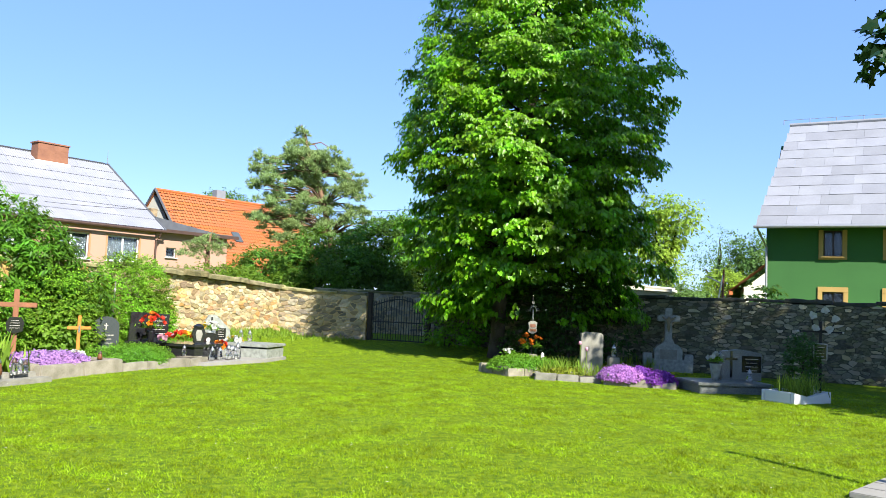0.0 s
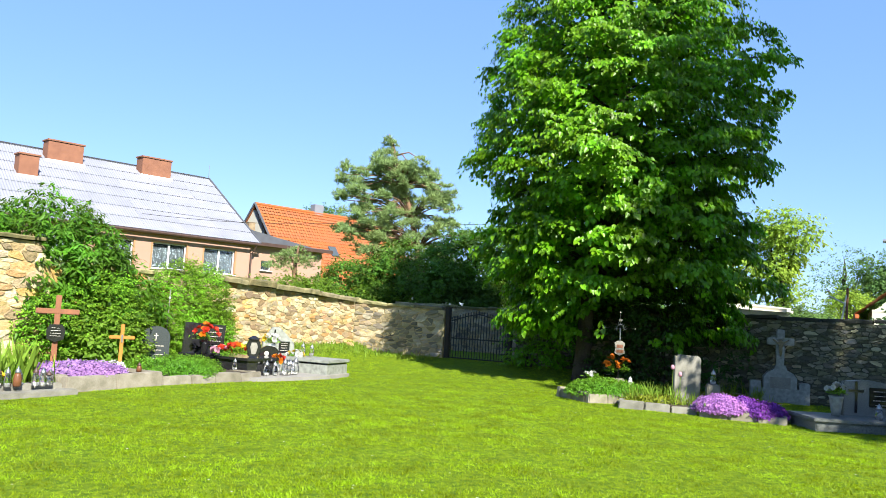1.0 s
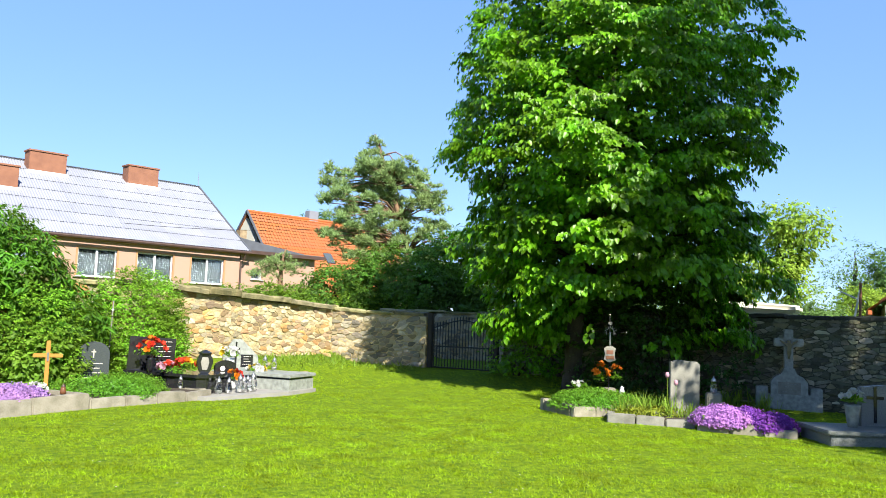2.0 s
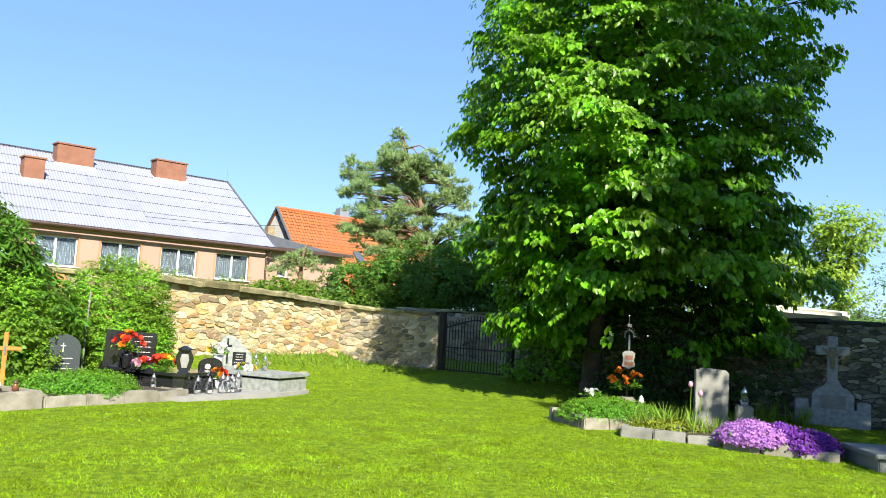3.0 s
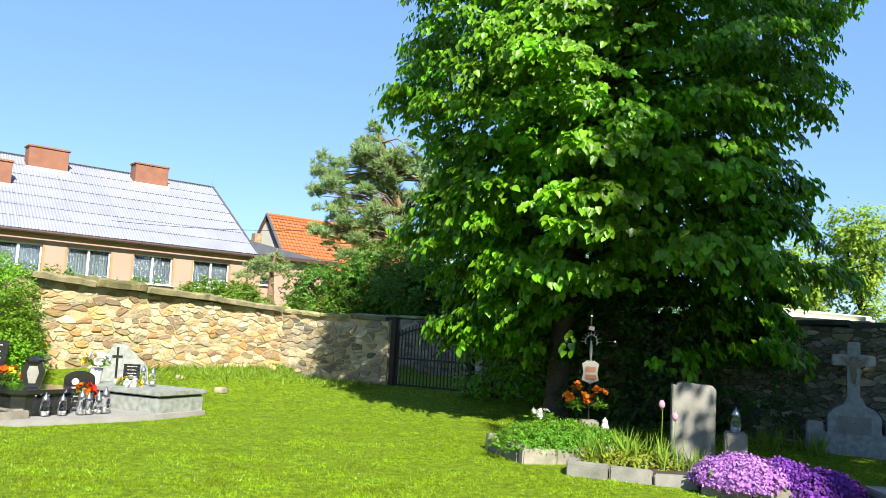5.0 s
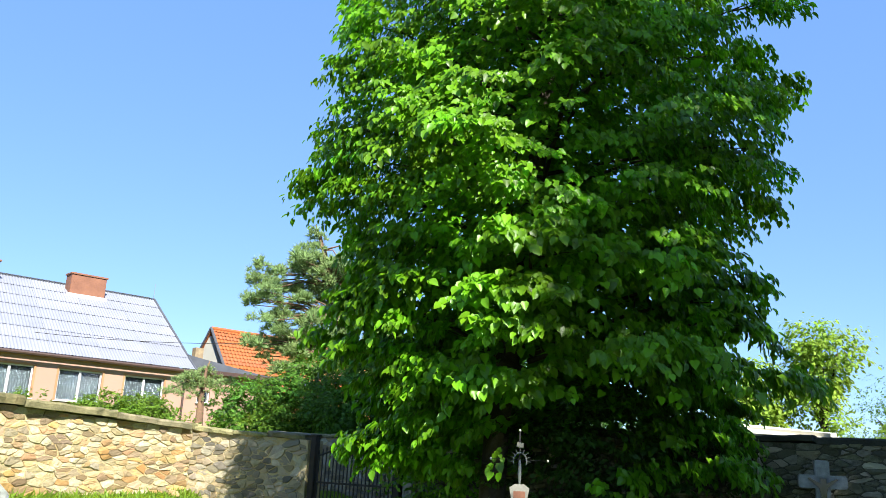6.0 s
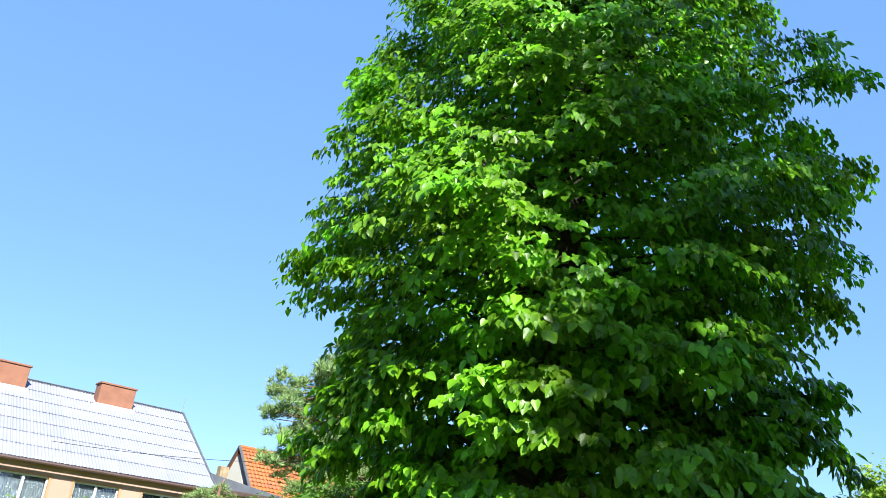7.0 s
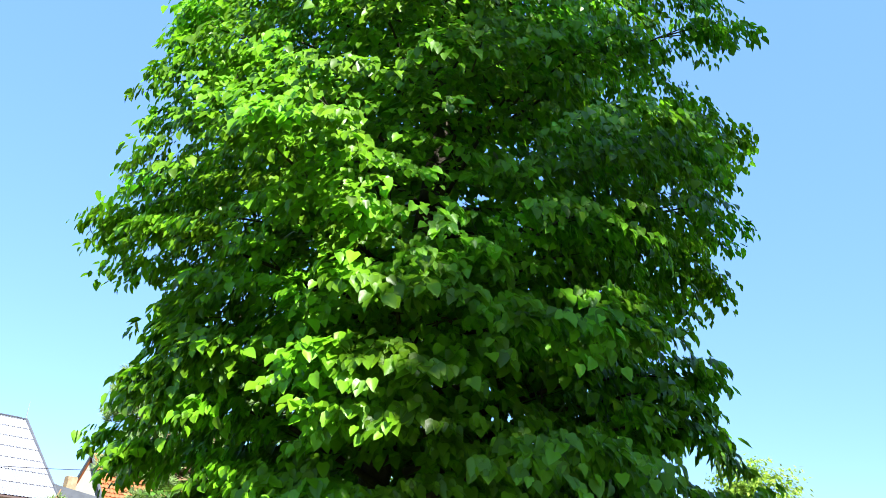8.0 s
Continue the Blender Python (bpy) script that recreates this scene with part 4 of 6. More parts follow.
def peach_house():
    """The long rendered house behind the sunny wall: x runs along its front, 0 at its right end."""
    angle = math.degrees(math.atan2(0.514, 0.858))
    h = thing("peach_house", turned(angle, 1.4, 51.05, 0.0), "long peach-rendered house under a pale corrugated roof", "house")
    W = 30.0
    base = part("foundation", box((W, 0.5, 1.2), (-W / 2, 0.3, 0.5)), M["peach"], h)
    wins = [(-2.98 - 3.06 * k, -1.0 - 3.06 * k, 3.06, 4.5) for k in range(9)]
    holder = part("wall_base", box((0.3, 0.3, 4.6), (-0.2, 14.5, 2.6)), M["peach"], h)
    f = facade(W, 1.0, 5.02, [(a + W, b + W, c, d) for a, b, c, d in wins], 0.35, M["peach"], h)
    f.location.x = -W
    for a, b, c, d in wins:
        casement(h, a, b, c, d, 0.14, trim="peach_trim")
    part("frieze", box((W, 0.03, 0.12), (-W / 2, -0.012, 4.94)), M["peach_trim"], h)
    bm = bmesh.new()
    gable = [(-0.02, 0.35, 0.5), (-0.02, 15.4, 0.5), (-0.02, 15.4, 5.0), (0.7, 7.9, 9.5), (-0.02, 0.35, 5.0)]
    v = [bm.verts.new(p) for p in gable] + [bm.verts.new((p[0] - 0.35, p[1], p[2])) for p in gable]
    bm.faces.new(v[:5]), bm.faces.new(v[:4:-1])
    for k in range(5):
        bm.faces.new((v[k], v[(k + 1) % 5], v[5 + (k + 1) % 5], v[5 + k]))
    bmesh.ops.recalc_face_normals(bm, faces=bm.faces)
    part("gable_wall", bm, M["peach"], h)
    part("back_wall", box((W, 0.3, 4.6), (-W / 2, 15.5, 2.7)), M["peach"], h)
    roof = part("roof", box((W + 0.3, 0.12, 0.16), (-W / 2 + 0.75, 7.9, 9.74), 0.03), M["tar"], h, "pale grey corrugated cement roof with dark ridge")
    corrugated(roof, -W, 0.35, (-0.42, 5.08), (7.9, 9.72), 0.75, 7, 13, M["eternit"])
    corrugated(roof, -W, 0.35, (16.2, 5.08), (7.9, 9.72), 0.75, 1, 1, M["eternit"])
    verge = bmesh.new()
    add_tube(verge, [(0.4, -0.45, 5.06), (1.15, 7.9, 9.76)], [0.07, 0.07], 6)
    part("verge", verge, M["tar"], roof)
    part("gutter", tube([(-W, -0.5, 5.03), (0.4, -0.5, 4.98)], [0.085, 0.085], 8), M["gutter"], h, "brown gutter")
    part("downpipe", tube([(0.1, -0.48, 4.92), (0.1, -0.3, 4.6), (0.02, -0.1, 4.4), (0.02, -0.1, 0.6)], [0.055] * 4, 8), M["gutter"], h)
    for x, y, w, d in ((-3.2, 7.0, 1.9, 0.9), (-8.8, 6.9, 2.0, 0.9), (-13.9, 6.9, 2.0, 0.9), (-11.5, 4.3, 1.0, 0.8), (-19.3, 6.9, 2.0, 0.9)):
        z = 5.08 + (y + 0.42) / 8.32 * 4.64 + 0.1
        chimney(h, x, y, z, w, d, 0.85)
    part("lightning_rod", tube([(1.1, 7.9, 9.7), (1.1, 7.9, 10.7)], [0.025, 0.012], 5), M["zinc"], h)
    # the low annex at its end
    a = thing("peach_annex", turned(angle, 1.44, 51.3, 0.0), "low peach annex with a flat dark felt roof", "house")
    wall = facade(5.2, 0.4, 5.0, [(0.75, 1.45, 3.5, 4.1)], 0.3, M["peach"], a)
    casement(a, 0.75, 1.45, 3.5, 4.1, 0.12, 0.06, 1, False)
    part("side_wall", box((0.3, 5.5, 4.6), (5.05, 3.06, 2.7)), M["peach"], a)
    part("roof", slab([(0.02, -0.45), (5.7, -0.45), (5.7, 6), (0.02, 6)], 5.02, 5.2), M["tar"], a, "dark grey felt roof")
    part("fascia", box((5.7, 0.05, 0.2), (2.86, -0.48, 5.06)), M["gutter"], a)
    part("roof_slope", slab([(0.3, 5.2), (5.6, 5.2), (0.5, 5.9), (0.3, 5.95)], 0.6, 0.7, "y"), M["tar"], a)


peach_house()


def orange_house():
    """The gabled house with the orange tiled roof behind the annex."""
    angle = math.degrees(math.atan2(0.514, 0.858))
    h = thing("orange_roofed_house", turned(angle, 1.6, 62.4, 0.4), "house with a steep orange tiled roof and grey gable", "house")
    W = 12.5
    part("wall", box((W, 8.0, 3.6), (W / 2 + 0.3, 0.5, 1.8), 0.02), M["cream"], h)
    part("gable_wall", slab([(-3.4, 3.2), (4.6, 3.2), (0.3, 8.0)], 0.3, 0.6, "y"), M["cream"], h).matrix_local = pose(0, 0, 0, 0, 0, 90) @ pose(0, -0.6, 0)
    roof = part("roof", tube([(-0.1, 0, 8.42), (W + 0.4, 0, 8.42)], [0.12, 0.12], 8), M["orange"], h, "orange pantile roof")
    rows = 24
    for side in (-1, 1):
        for j in range(rows):
            n = 100
            verts = []
            for f in (0, 1):
                s = (j + f) / rows
                for k in range(n + 1):
                    x = -0.1 + (W + 0.5) * k / n
                    verts.append((x, side * 5.3 * (1 - s), 2.6 + 5.8 * s + (0.055 if f == 0 else 0) + 0.025 * math.cos(k * math.pi)))
            mesh("tile_course", verts, [(k, k + 1, n + 2 + k, n + 1 + k) if side < 0 else (k + 1, k, n + 1 + k, n + 2 + k) for k in range(n)], M["orange"], roof)
    for side in (-1, 1):
        v = [(-0.1, side * 5.3, 2.58), (W + 0.4, side * 5.3, 2.58), (W + 0.4, 0, 8.36), (-0.1, 0, 8.36)]
        mesh("underlay", v + [(x, y, z - 0.08) for x, y, z in v], [(0, 1, 2, 3), (7, 6, 5, 4), (0, 4, 5, 1), (1, 5, 6, 2), (2, 6, 7, 3), (3, 7, 4, 0)], M["orange"], roof)
        part("bargeboard", tube([(-0.12, side * 5.35, 2.55), (-0.12, 0, 8.45)], [0.09, 0.09], 6), M["tar"], h)
    part("chimney", box((0.85, 0.6, 1.1), (5.6, 0.2, 8.55), 0.02), M["slate"], h, "grey rendered chimney")
    part("chimney", box((0.5, 0.5, 1.6), (-2.7, -3.9, 5.75), 0.02), M["pale_brick"], h, "yellowish brick chimney")
    for x in (5.2,):
        part("skylight", box((0.7, 0.05, 1.0), (x, -2.9, 5.35), 0.01, Euler((radians(-42.5), 0, 0)).to_matrix()), M["pane"], h, "roof window")
    part("gable_window", box((0.05, 0.9, 1.1), (-0.32, -0.3, 5.4), 0.01), M["pane"], h)


orange_house()


def green_house():
    """The dark green house with a tall pale roof beyond the shaded wall."""
    angle = -50.0
    h = thing("green_house", turned(angle, 24.3, 26.1, 0.0), "dark green rendered house under a tall pale slate roof", "house")
    L = 12.0
    ops = [(2.12 + 2.25 * k, 2.80 + 2.25 * k, 3.95, 5.0) for k in range(4)] + [(2.1 + 2.25 * k, 2.85 + 2.25 * k, 1.4, 2.55) for k in range(4)]
    facade(L, 0, 5.1, ops, 0.4, M["green"], h)
    for i, (a, b, c, d) in enumerate(ops):
        w = casement(h, a, b, c, d, 0.26, 0.045, 2, False, paint="gutter", sill="ochre")
        for sx, sz, cx, cz in ((0.17, d - c + 0.02, a - 0.085, (c + d) / 2), (0.17, d - c + 0.02, b + 0.085, (c + d) / 2), (b - a + 0.34, 0.12, (a + b) / 2, c - 0.06)) + (((b - a + 0.34, 0.2, (a + b) / 2, d + 0.1),) if i > 3 else ()):
            part("window_surround", box((sx, 0.05, sz), (cx, -0.02, cz), 0.008), M["ochre"], w)
    for x in (0.15, L - 0.15):
        part("gable_wall", slab([(0.4, 0), (9, 0), (9, 5.1), (4.7, 9.4), (0.4, 5.1)], -0.15, 0.15, "y"), M["green"], h).matrix_local = pose(x, 0, 0, 0, 0, 90)
    part("back_wall", box((L, 0.3, 5.1), (L / 2, 9.1, 2.55)), M["green"], h)
    roof = part("roof", tube([(0.35, 4.7, 10.35), (L + 0.3, 4.7, 10.35)], [0.09, 0.09], 8), M["slate"], h, "pale grey cement slate roof, patched")
    rng = random.Random(9)
    rows, cols = 11, 11
    for j in range(rows):
        for i in range(cols):
            x0 = -0.35 + (0.75 * (j + 0.5) / rows if i == 0 else 0) + (L + 0.8) * i / cols + (0.55 if j % 2 else 0) * (L / cols) * 0.5 * (i > 0)
            x1 = -0.35 + (L + 0.8) * (i + 1) / cols + (0.55 if j % 2 else 0) * (L / cols) * 0.5 * (i < cols - 1)
            s0, s1 = j / rows, (j + 1) / rows + 0.01
            lift = rng.uniform(0.008, 0.02)
            y = lambda s: -0.75 + 5.45 * s
            z = lambda s: 5.1 + 5.22 * s
            k = rng.uniform(0.0, 0.006)
            v = [(x0 + k, y(s0) - lift, z(s0) + lift), (x1 - k, y(s0) - lift, z(s0) + lift), (x1 - k, y(s1), z(s1)), (x0 + k, y(s1), z(s1))]
            v += [(a, b + 0.012, c - 0.014) for a, b, c in v]
            mesh("slate", v, [(0, 1, 2, 3), (7, 6, 5, 4), (0, 4, 5, 1), (1, 5, 6, 2), (2, 6, 7, 3), (3, 7, 4, 0)], M["slate"], roof)
    mesh("back_slope", [(0.5, 4.7, 10.3), (L + 0.45, 4.7, 10.32), (L + 0.45, 9.8, 5.05), (0.5, 9.8, 5.05)], [(0, 1, 2, 3)], M["slate"], roof)
    part("gutter", tube([(-0.4, -0.82, 5.08), (L + 0.4, -0.82, 5.08)], [0.07, 0.07], 8), M["zinc"], h, "grey zinc gutter")
    part("downpipe", tube([(-0.25, -0.8, 5.0), (0.02, -0.1, 4.3), (0.04, -0.08, 0.3)], [0.045] * 3, 8), M["zinc"], h)
    for k in range(6):
        part("ridge_peg", tube([(0.1 + 1.1 * k, 4.7, 10.4), (0.1 + 1.1 * k, 4.7, 10.62)], [0.02, 0.02], 5), M["zinc"], h)
    part("ridge_wire", tube([(0.1, 4.7, 10.6), (L, 4.7, 10.6)], [0.01, 0.01], 4), M["zinc"], h)


green_house()


# ---- shrubs and hedges round the churchyard ----
def shrub(name, at, blobs, leaf, material, label, seed, shape=S2, per=14, count=12, reach=0.3, droop=0.15, category="bush", inner=0.35, stems=4):
    t = thing(name, Matrix.Translation(at), label, category)
    r = random.Random(seed)
    for c, q in (blobs * 3)[:stems]:
        part("stem", tube([(r.uniform(-0.1, 0.1), r.uniform(-0.1, 0.1), -0.2), (c[0] * 0.5, c[1] * 0.5, c[2] * 0.5), (c[0], c[1], c[2])], [0.03, 0.022, 0.008], 6), M["bark"], t)
    lump("foliage", np.random.default_rng(seed), blobs, per, count, reach, leaf, shape, M[material], t, droop, inner=inner, floor=-0.1)
    return t


shrub("thuja_bush", (0.0, 19.72, 0.3), [((0, 0, 0.85), (0.95, 0.9, 1.1)), ((0.25, -0.1, 0.5), (0.8, 0.8, 0.75)), ((-0.35, 0.1, 0.6), (0.75, 0.75, 0.9))], 0.047, "thuja", "rounded bright green clipped conifer bush", 31, per=270, count=14, reach=0.14, droop=-0.15)
shrub("elder_bush", (-2.2, 18.4, 0.1), [((-0.35, 0, 2.35), (0.95, 0.9, 0.9)), ((0.5, 0.1, 1.75), (0.75, 0.7, 0.65)), ((-0.4, -0.1, 1.7), (1.0, 0.9, 0.95)), ((1.2, 0.0, 1.15), (0.6, 0.5, 0.6)), ((-1.45, -0.45, 1.25), (0.85, 0.7, 0.95)), ((0.25, 0.0, 2.2), (0.7, 0.65, 0.6)), ((-0.2, -0.3, 0.8), (1.1, 0.8, 0.9)), ((-1.5, -0.6, 2.2), (0.7, 0.7, 0.8))], 0.15, "elder", "large elder bush with long drooping leaves", 32, shape=(NARROW, SIMPLE_F), per=42, count=14, reach=0.32, droop=0.35)
shrub("conifer_hedge", (-1.45, 17.95, 0.1), [((0, 0, 0.8), (0.95, 0.6, 0.95)), ((-0.8, -0.4, 0.6), (0.8, 0.5, 0.8)), ((0.2, 1.0, 0.75), (0.65, 0.45, 0.9)), ((0.2, 0.0, 0.35), (0.75, 0.5, 0.6))], 0.055, "thuja", "dense green conifer hedge behind the graves", 33, per=150, count=12, reach=0.17, droop=0.05)
shrub("light_bush", (-1.2, 17.55, 0.1), [((0, 0, 0.5), (0.5, 0.4, 0.55)), ((0.3, 0.3, 0.4), (0.4, 0.35, 0.45))], 0.1, "shrub_light", "small light green bush", 34, per=60, count=10, reach=0.2)
shrub("wall_creeper", tuple(CORNER - U * 3.6 + V * 0.9 + Vector((0, 0, 1.05))), [(tuple(U * k + Vector((0, 0, 0.64 - 0.03 * k + 0.09 * math.sin(3 * k)))), (0.5, 0.4, 0.38)) for k in (-2.4, -1.8, -1.2, -0.6, 0.0, 0.5)], 0.075, "shrub_light", "yellow-green shrub tips behind the wall", 35, per=90, count=11, reach=0.18)
for u, w, h, seed in ((0.3, 0.6, 0.5, 61), (1.2, 0.6, 0.45, 62)):
    shrub("currant_bush", tuple(CORNER - U * u + V * 1.2 + Vector((0, 0, 0.88))), [((0, 0, 0.95), (w, w, h)), (tuple(U * 0.3 + Vector((0, 0, 0.8))), (w * 0.8, w * 0.7, h * 0.9)), ((0.1, 0, 0.4), (w * 0.8, w * 0.8, 0.5))], 0.08, "shrub_light", "leafy green currant bush behind the wall", seed, per=130, count=12, reach=0.18)
shrub("round_bush", (2.5, 31.5, 0.3), [((0, 0, 1.1), (1.5, 1.1, 1.1)), ((1.2, 0.3, 0.9), (1.0, 0.9, 0.9)), ((-1.0, 0, 1.0), (0.9, 0.9, 0.9))], 0.12, "shrub_light", "broad green garden bush", 36, per=16, count=11, reach=0.3)
shrub("garden_bush", (5.1, 32.0, 0.3), [((0, 0, 1.0), (1.0, 0.9, 1.0)), ((0.9, 0.2, 1.2), (0.9, 0.9, 1.1))], 0.12, "shrub_light", "low green garden bush behind the wall", 37, per=16, count=11, reach=0.3)
leafy_tree("dark_lilac", (7.4, 33.5, 0.3), 4.2, 0.1, cluster(4, (0, 0, 2.3), (1.7, 1.3, 1.9), 11, 0.95), 0.13, S2, M["shrub_mid"], "tall mid-green lilac shrub", per=26, count=12, reach=0.35, seed=41, category="bush")
leafy_tree("dark_hazel", (10.4, 32.5, 0.3), 4.6, 0.1, cluster(5, (0, 0, 2.9), (2.0, 1.4, 2.6), 16, 1.0), 0.14, S2, M["shrub_mid"], "tall dark green hazel shrub", per=26, count=12, reach=0.35, seed=42, category="bush")
leafy_tree("dark_hazel", (13.4, 29.5, 0.3), 4.4, 0.1, cluster(6, (0, 0, 2.3), (2.2, 1.4, 2.0), 13, 1.0), 0.14, S2, M["shrub"], "dark green hazel shrub behind the wall", per=26, count=12, reach=0.35, seed=43, category="bush")
leafy_tree("dark_hazel", (5.9, 35.0, 0.3), 3.8, 0.1, cluster(8, (0, 0, 2.0), (1.6, 1.3, 1.6), 10, 0.9), 0.13, S2, M["shrub_mid"], "dark green hazel shrub beside the pine", per=26, count=12, reach=0.35, seed=45, category="bush")
leafy_tree("dark_hazel", (9.0, 31.0, 0.3), 3.6, 0.1, cluster(9, (0, 0, 2.0), (1.7, 1.2, 1.5), 10, 0.9), 0.13, S2, M["shrub_mid"], "dark green hazel shrub beside the lane", per=26, count=12, reach=0.35, seed=46, category="bush")
leafy_tree("lane_shrub", (12.2, 26.0, 0.2), 3.2, 0.08, cluster(7, (0, 0, 1.7), (1.5, 1.0, 1.4), 9, 0.8), 0.12, S2, M["shrub"], "dark shrub beyond the gate", per=14, count=12, reach=0.3, seed=44, category="bush")
pine_tree("pruned_pine", (3.2, 38.7, 0.4), 4.0, 0.5, 9, "small pruned pine in the house's garden", ((-0.5, 0, 3.3, 0.55), (0.1, 0.1, 3.5, 0.5), (-0.2, 0, 2.8, 0.5), (0.9, 0, 3.2, 0.4), (-0.9, 0, 2.9, 0.4), (0.5, 0.1, 3.0, 0.45), (-0.4, 0.2, 3.0, 0.5), (0.2, -0.1, 3.2, 0.45)), 0.15)
shrub("shade_shrub", (11.0, 18.9, 0.1), [((0, 0, 1.1), (1.3, 0.8, 1.3)), ((-0.9, 0.6, 0.9), (0.9, 0.6, 1.1)), ((0.9, -0.5, 0.9), (0.8, 0.6, 1.1)), ((-0.3, -0.3, 1.7), (0.9, 0.7, 0.8))], 0.1, "shrub", "dark leafy undergrowth below the linden", 38, per=26, count=12, reach=0.28)
shrub("shade_shrub", (8.55, 21.6, 0.2), [((0, 0, 0.6), (0.6, 0.4, 0.75)), ((0.5, -0.4, 0.9), (0.6, 0.4, 0.8))], 0.1, "linden", "low leafy shoots beside the gate", 39, per=30, count=12, reach=0.28)
rubble_wall("wall_lane", (6.5, 29.6, 0), (12.5, 26.6, 0), (0.25, 0.25), (1.75, 1.75), 0.4, "mortar_warm", "stone_mid", "stone_mid_rest", 0.17, 0.1, "pale rubble wall across the lane", "cope", (0.8, 1.4), seed=12, near=(0, 0))

# far trees and bushes
leafy_tree("far_lime", (9.0, 78.0, 0), 12.0, 0.25, cluster(17, (0, 0, 9.2), (2.2, 2.0, 2.4), 11, 1.2), 0.26, S2, M["far_dark"], "round green tree behind the orange roof", per=10, count=10, reach=0.7, seed=56)
leafy_tree("willow", (36.4, 49.0, 0), 11.5, 0.25, cluster(13, (0, 0, 7.2), (1.5, 1.5, 4.4), 11, 0.95), 0.28, S2, M["far"], "light spring-green tree with thin crown", per=8, count=10, reach=0.9, seed=51, inner=0.2)
leafy_tree("willow", (33.0, 50.5, 0), 8.2, 0.25, cluster(14, (0, 0, 5.4), (1.7, 1.7, 3.0), 10, 1.1), 0.28, S2, M["far"], "light spring-green tree with thin crown", per=8, count=10, reach=0.9, seed=52, inner=0.2)
leafy_tree("ash_tree", (52.0, 62.0, 0), 10.5, 0.3, cluster(15, (0, 0, 7.2), (2.4, 2.4, 2.8), 10, 1.1), 0.2, S2, M["far_dark"], "thinly leaved spring tree", per=2.6, count=9, reach=1.0, seed=53, inner=0.2)
leafy_tree("dark_tree", (48.5, 53.0, 0), 7.8, 0.3, cluster(16, (0, 0, 5.0), (2.4, 2.4, 3.0), 11, 1.3), 0.24, S2, M["far_dark"], "dark green tree behind the small house", per=9, count=10, reach=0.7, seed=54)
for k, (x, y, w, h, m) in enumerate(((33.5, 43.5, 2.6, 3.9, "far_dark"), (37.5, 47.5, 2.4, 3.8, "far_dark"), (43.0, 51.0, 2.4, 5.6, "far"), (30.0, 47.0, 2.4, 4.0, "far"), (27.0, 51.0, 3.0, 5.0, "far_dark"), (22.0, 54.0, 3.0, 5.5, "far_dark"), (52.0, 45.0, 3.0, 5.0, "far"))):
    leafy_tree("far_bush", (x, y, 0), h, 0.12, cluster(60 + k, (0, 0, h * 0.5), (w * 0.7, w * 0.6, h * 0.4), 9, w * 0.45), 0.2, S2, M[m], "bushy green spring undergrowth", per=10, count=10, reach=0.55, seed=70 + k, category="bush", limbs=3)
leafy_tree("young_walnut", (22.9, 24.6, 0), 2.9, 0.05, [((0, 0, 2.2), (0.55, 0.5, 0.5)), ((0.4, 0, 1.9), (0.4, 0.4, 0.4)), ((-0.3, 0, 1.8), (0.4, 0.4, 0.4))], 0.22, S2, M["shrub"], "young dark-leaved shrub before the green house", per=12, count=8, reach=0.35, seed=81, category="bush")


def small_house():
    """The cream house with an orange roof beside the green one, its gable towards the churchyard."""
    h = thing("small_house", turned(-40, 38.0, 43.2, -0.6) @ Matrix.Scale(1.33, 4), "small cream house with an orange tiled roof", "house")
    part("wall", box((8, 7, 3.0), (4.2, 3.6, 1.5), 0.02), M["cream"], h)
    part("gable_wall", slab([(0.2, 2.9), (8.2, 2.9), (4.2, 6.2)], 0.08, 0.4, "y"), M["cream"], h)
    part("window", box((1.3, 0.06, 1.3), (2.9, 0.07, 2.9), 0.01), M["white"], h, "white framed window")
    part("pane", box((1.1, 0.04, 1.1), (2.9, 0.045, 2.9)), M["pane"], h)
    for side in (-1, 1):
        roof = part("roof", box((0.18, 7.7, 0.2), (4.2 + side * 4.6, 3.75, 2.65), 0.02), M["orange"], h, "orange tiled roof slope")
        for j in range(10):
            a, b = j / 10, (j + 1) / 10 + 0.01
            x = lambda s: 4.2 + side * 4.7 * (1 - s)
            z = lambda s: 2.65 + 3.9 * s
            n = 24
            v = [(x(s), -0.12 + 7.8 * k / n, z(s) + l + 0.03 * math.cos(k * math.pi)) for s, l in ((a, 0.12), (b, 0.06)) for k in range(n + 1)]
            mesh("tile_course", v, [(k, k + 1, n + 2 + k, n + 1 + k) if side > 0 else (k + 1, k, n + 1 + k, n + 2 + k) for k in range(n)], M["orange"], roof)


small_house()
shed = thing("stone_shed", turned(-40, 17.2, 24.8, 0), "low pale plastered shed behind the wall", "shed")
part("wall", box((2.4, 1.6, 2.2), (0, 0, 1.1), 0.06, None, 0.05), M["cream"], shed)
part("roof", box((2.6, 1.8, 0.22), (0, 0, 2.3), 0.08, Euler((0.05, 0.06, 0)).to_matrix(), 0.08), M["cream"], shed, "pale uneven roof")
post = thing("wooden_post", turned(-38, 18.6, 22.0, 0), "leaning weathered post with a metal bracket", "post")
part("shaft", tube([(0, 0, 0), (0.06, 0, 3.0)], [0.045, 0.035], 8), M["brick"], post)
part("stay", tube([(-0.16, 0, 1.6), (0.04, 0, 2.8)], [0.03, 0.03], 6), M["white"], post, "white stay")
part("bracket", tube([(0.05, 0, 2.5), (-0.45, 0, 2.75)], [0.025, 0.025], 6), M["white"], post)
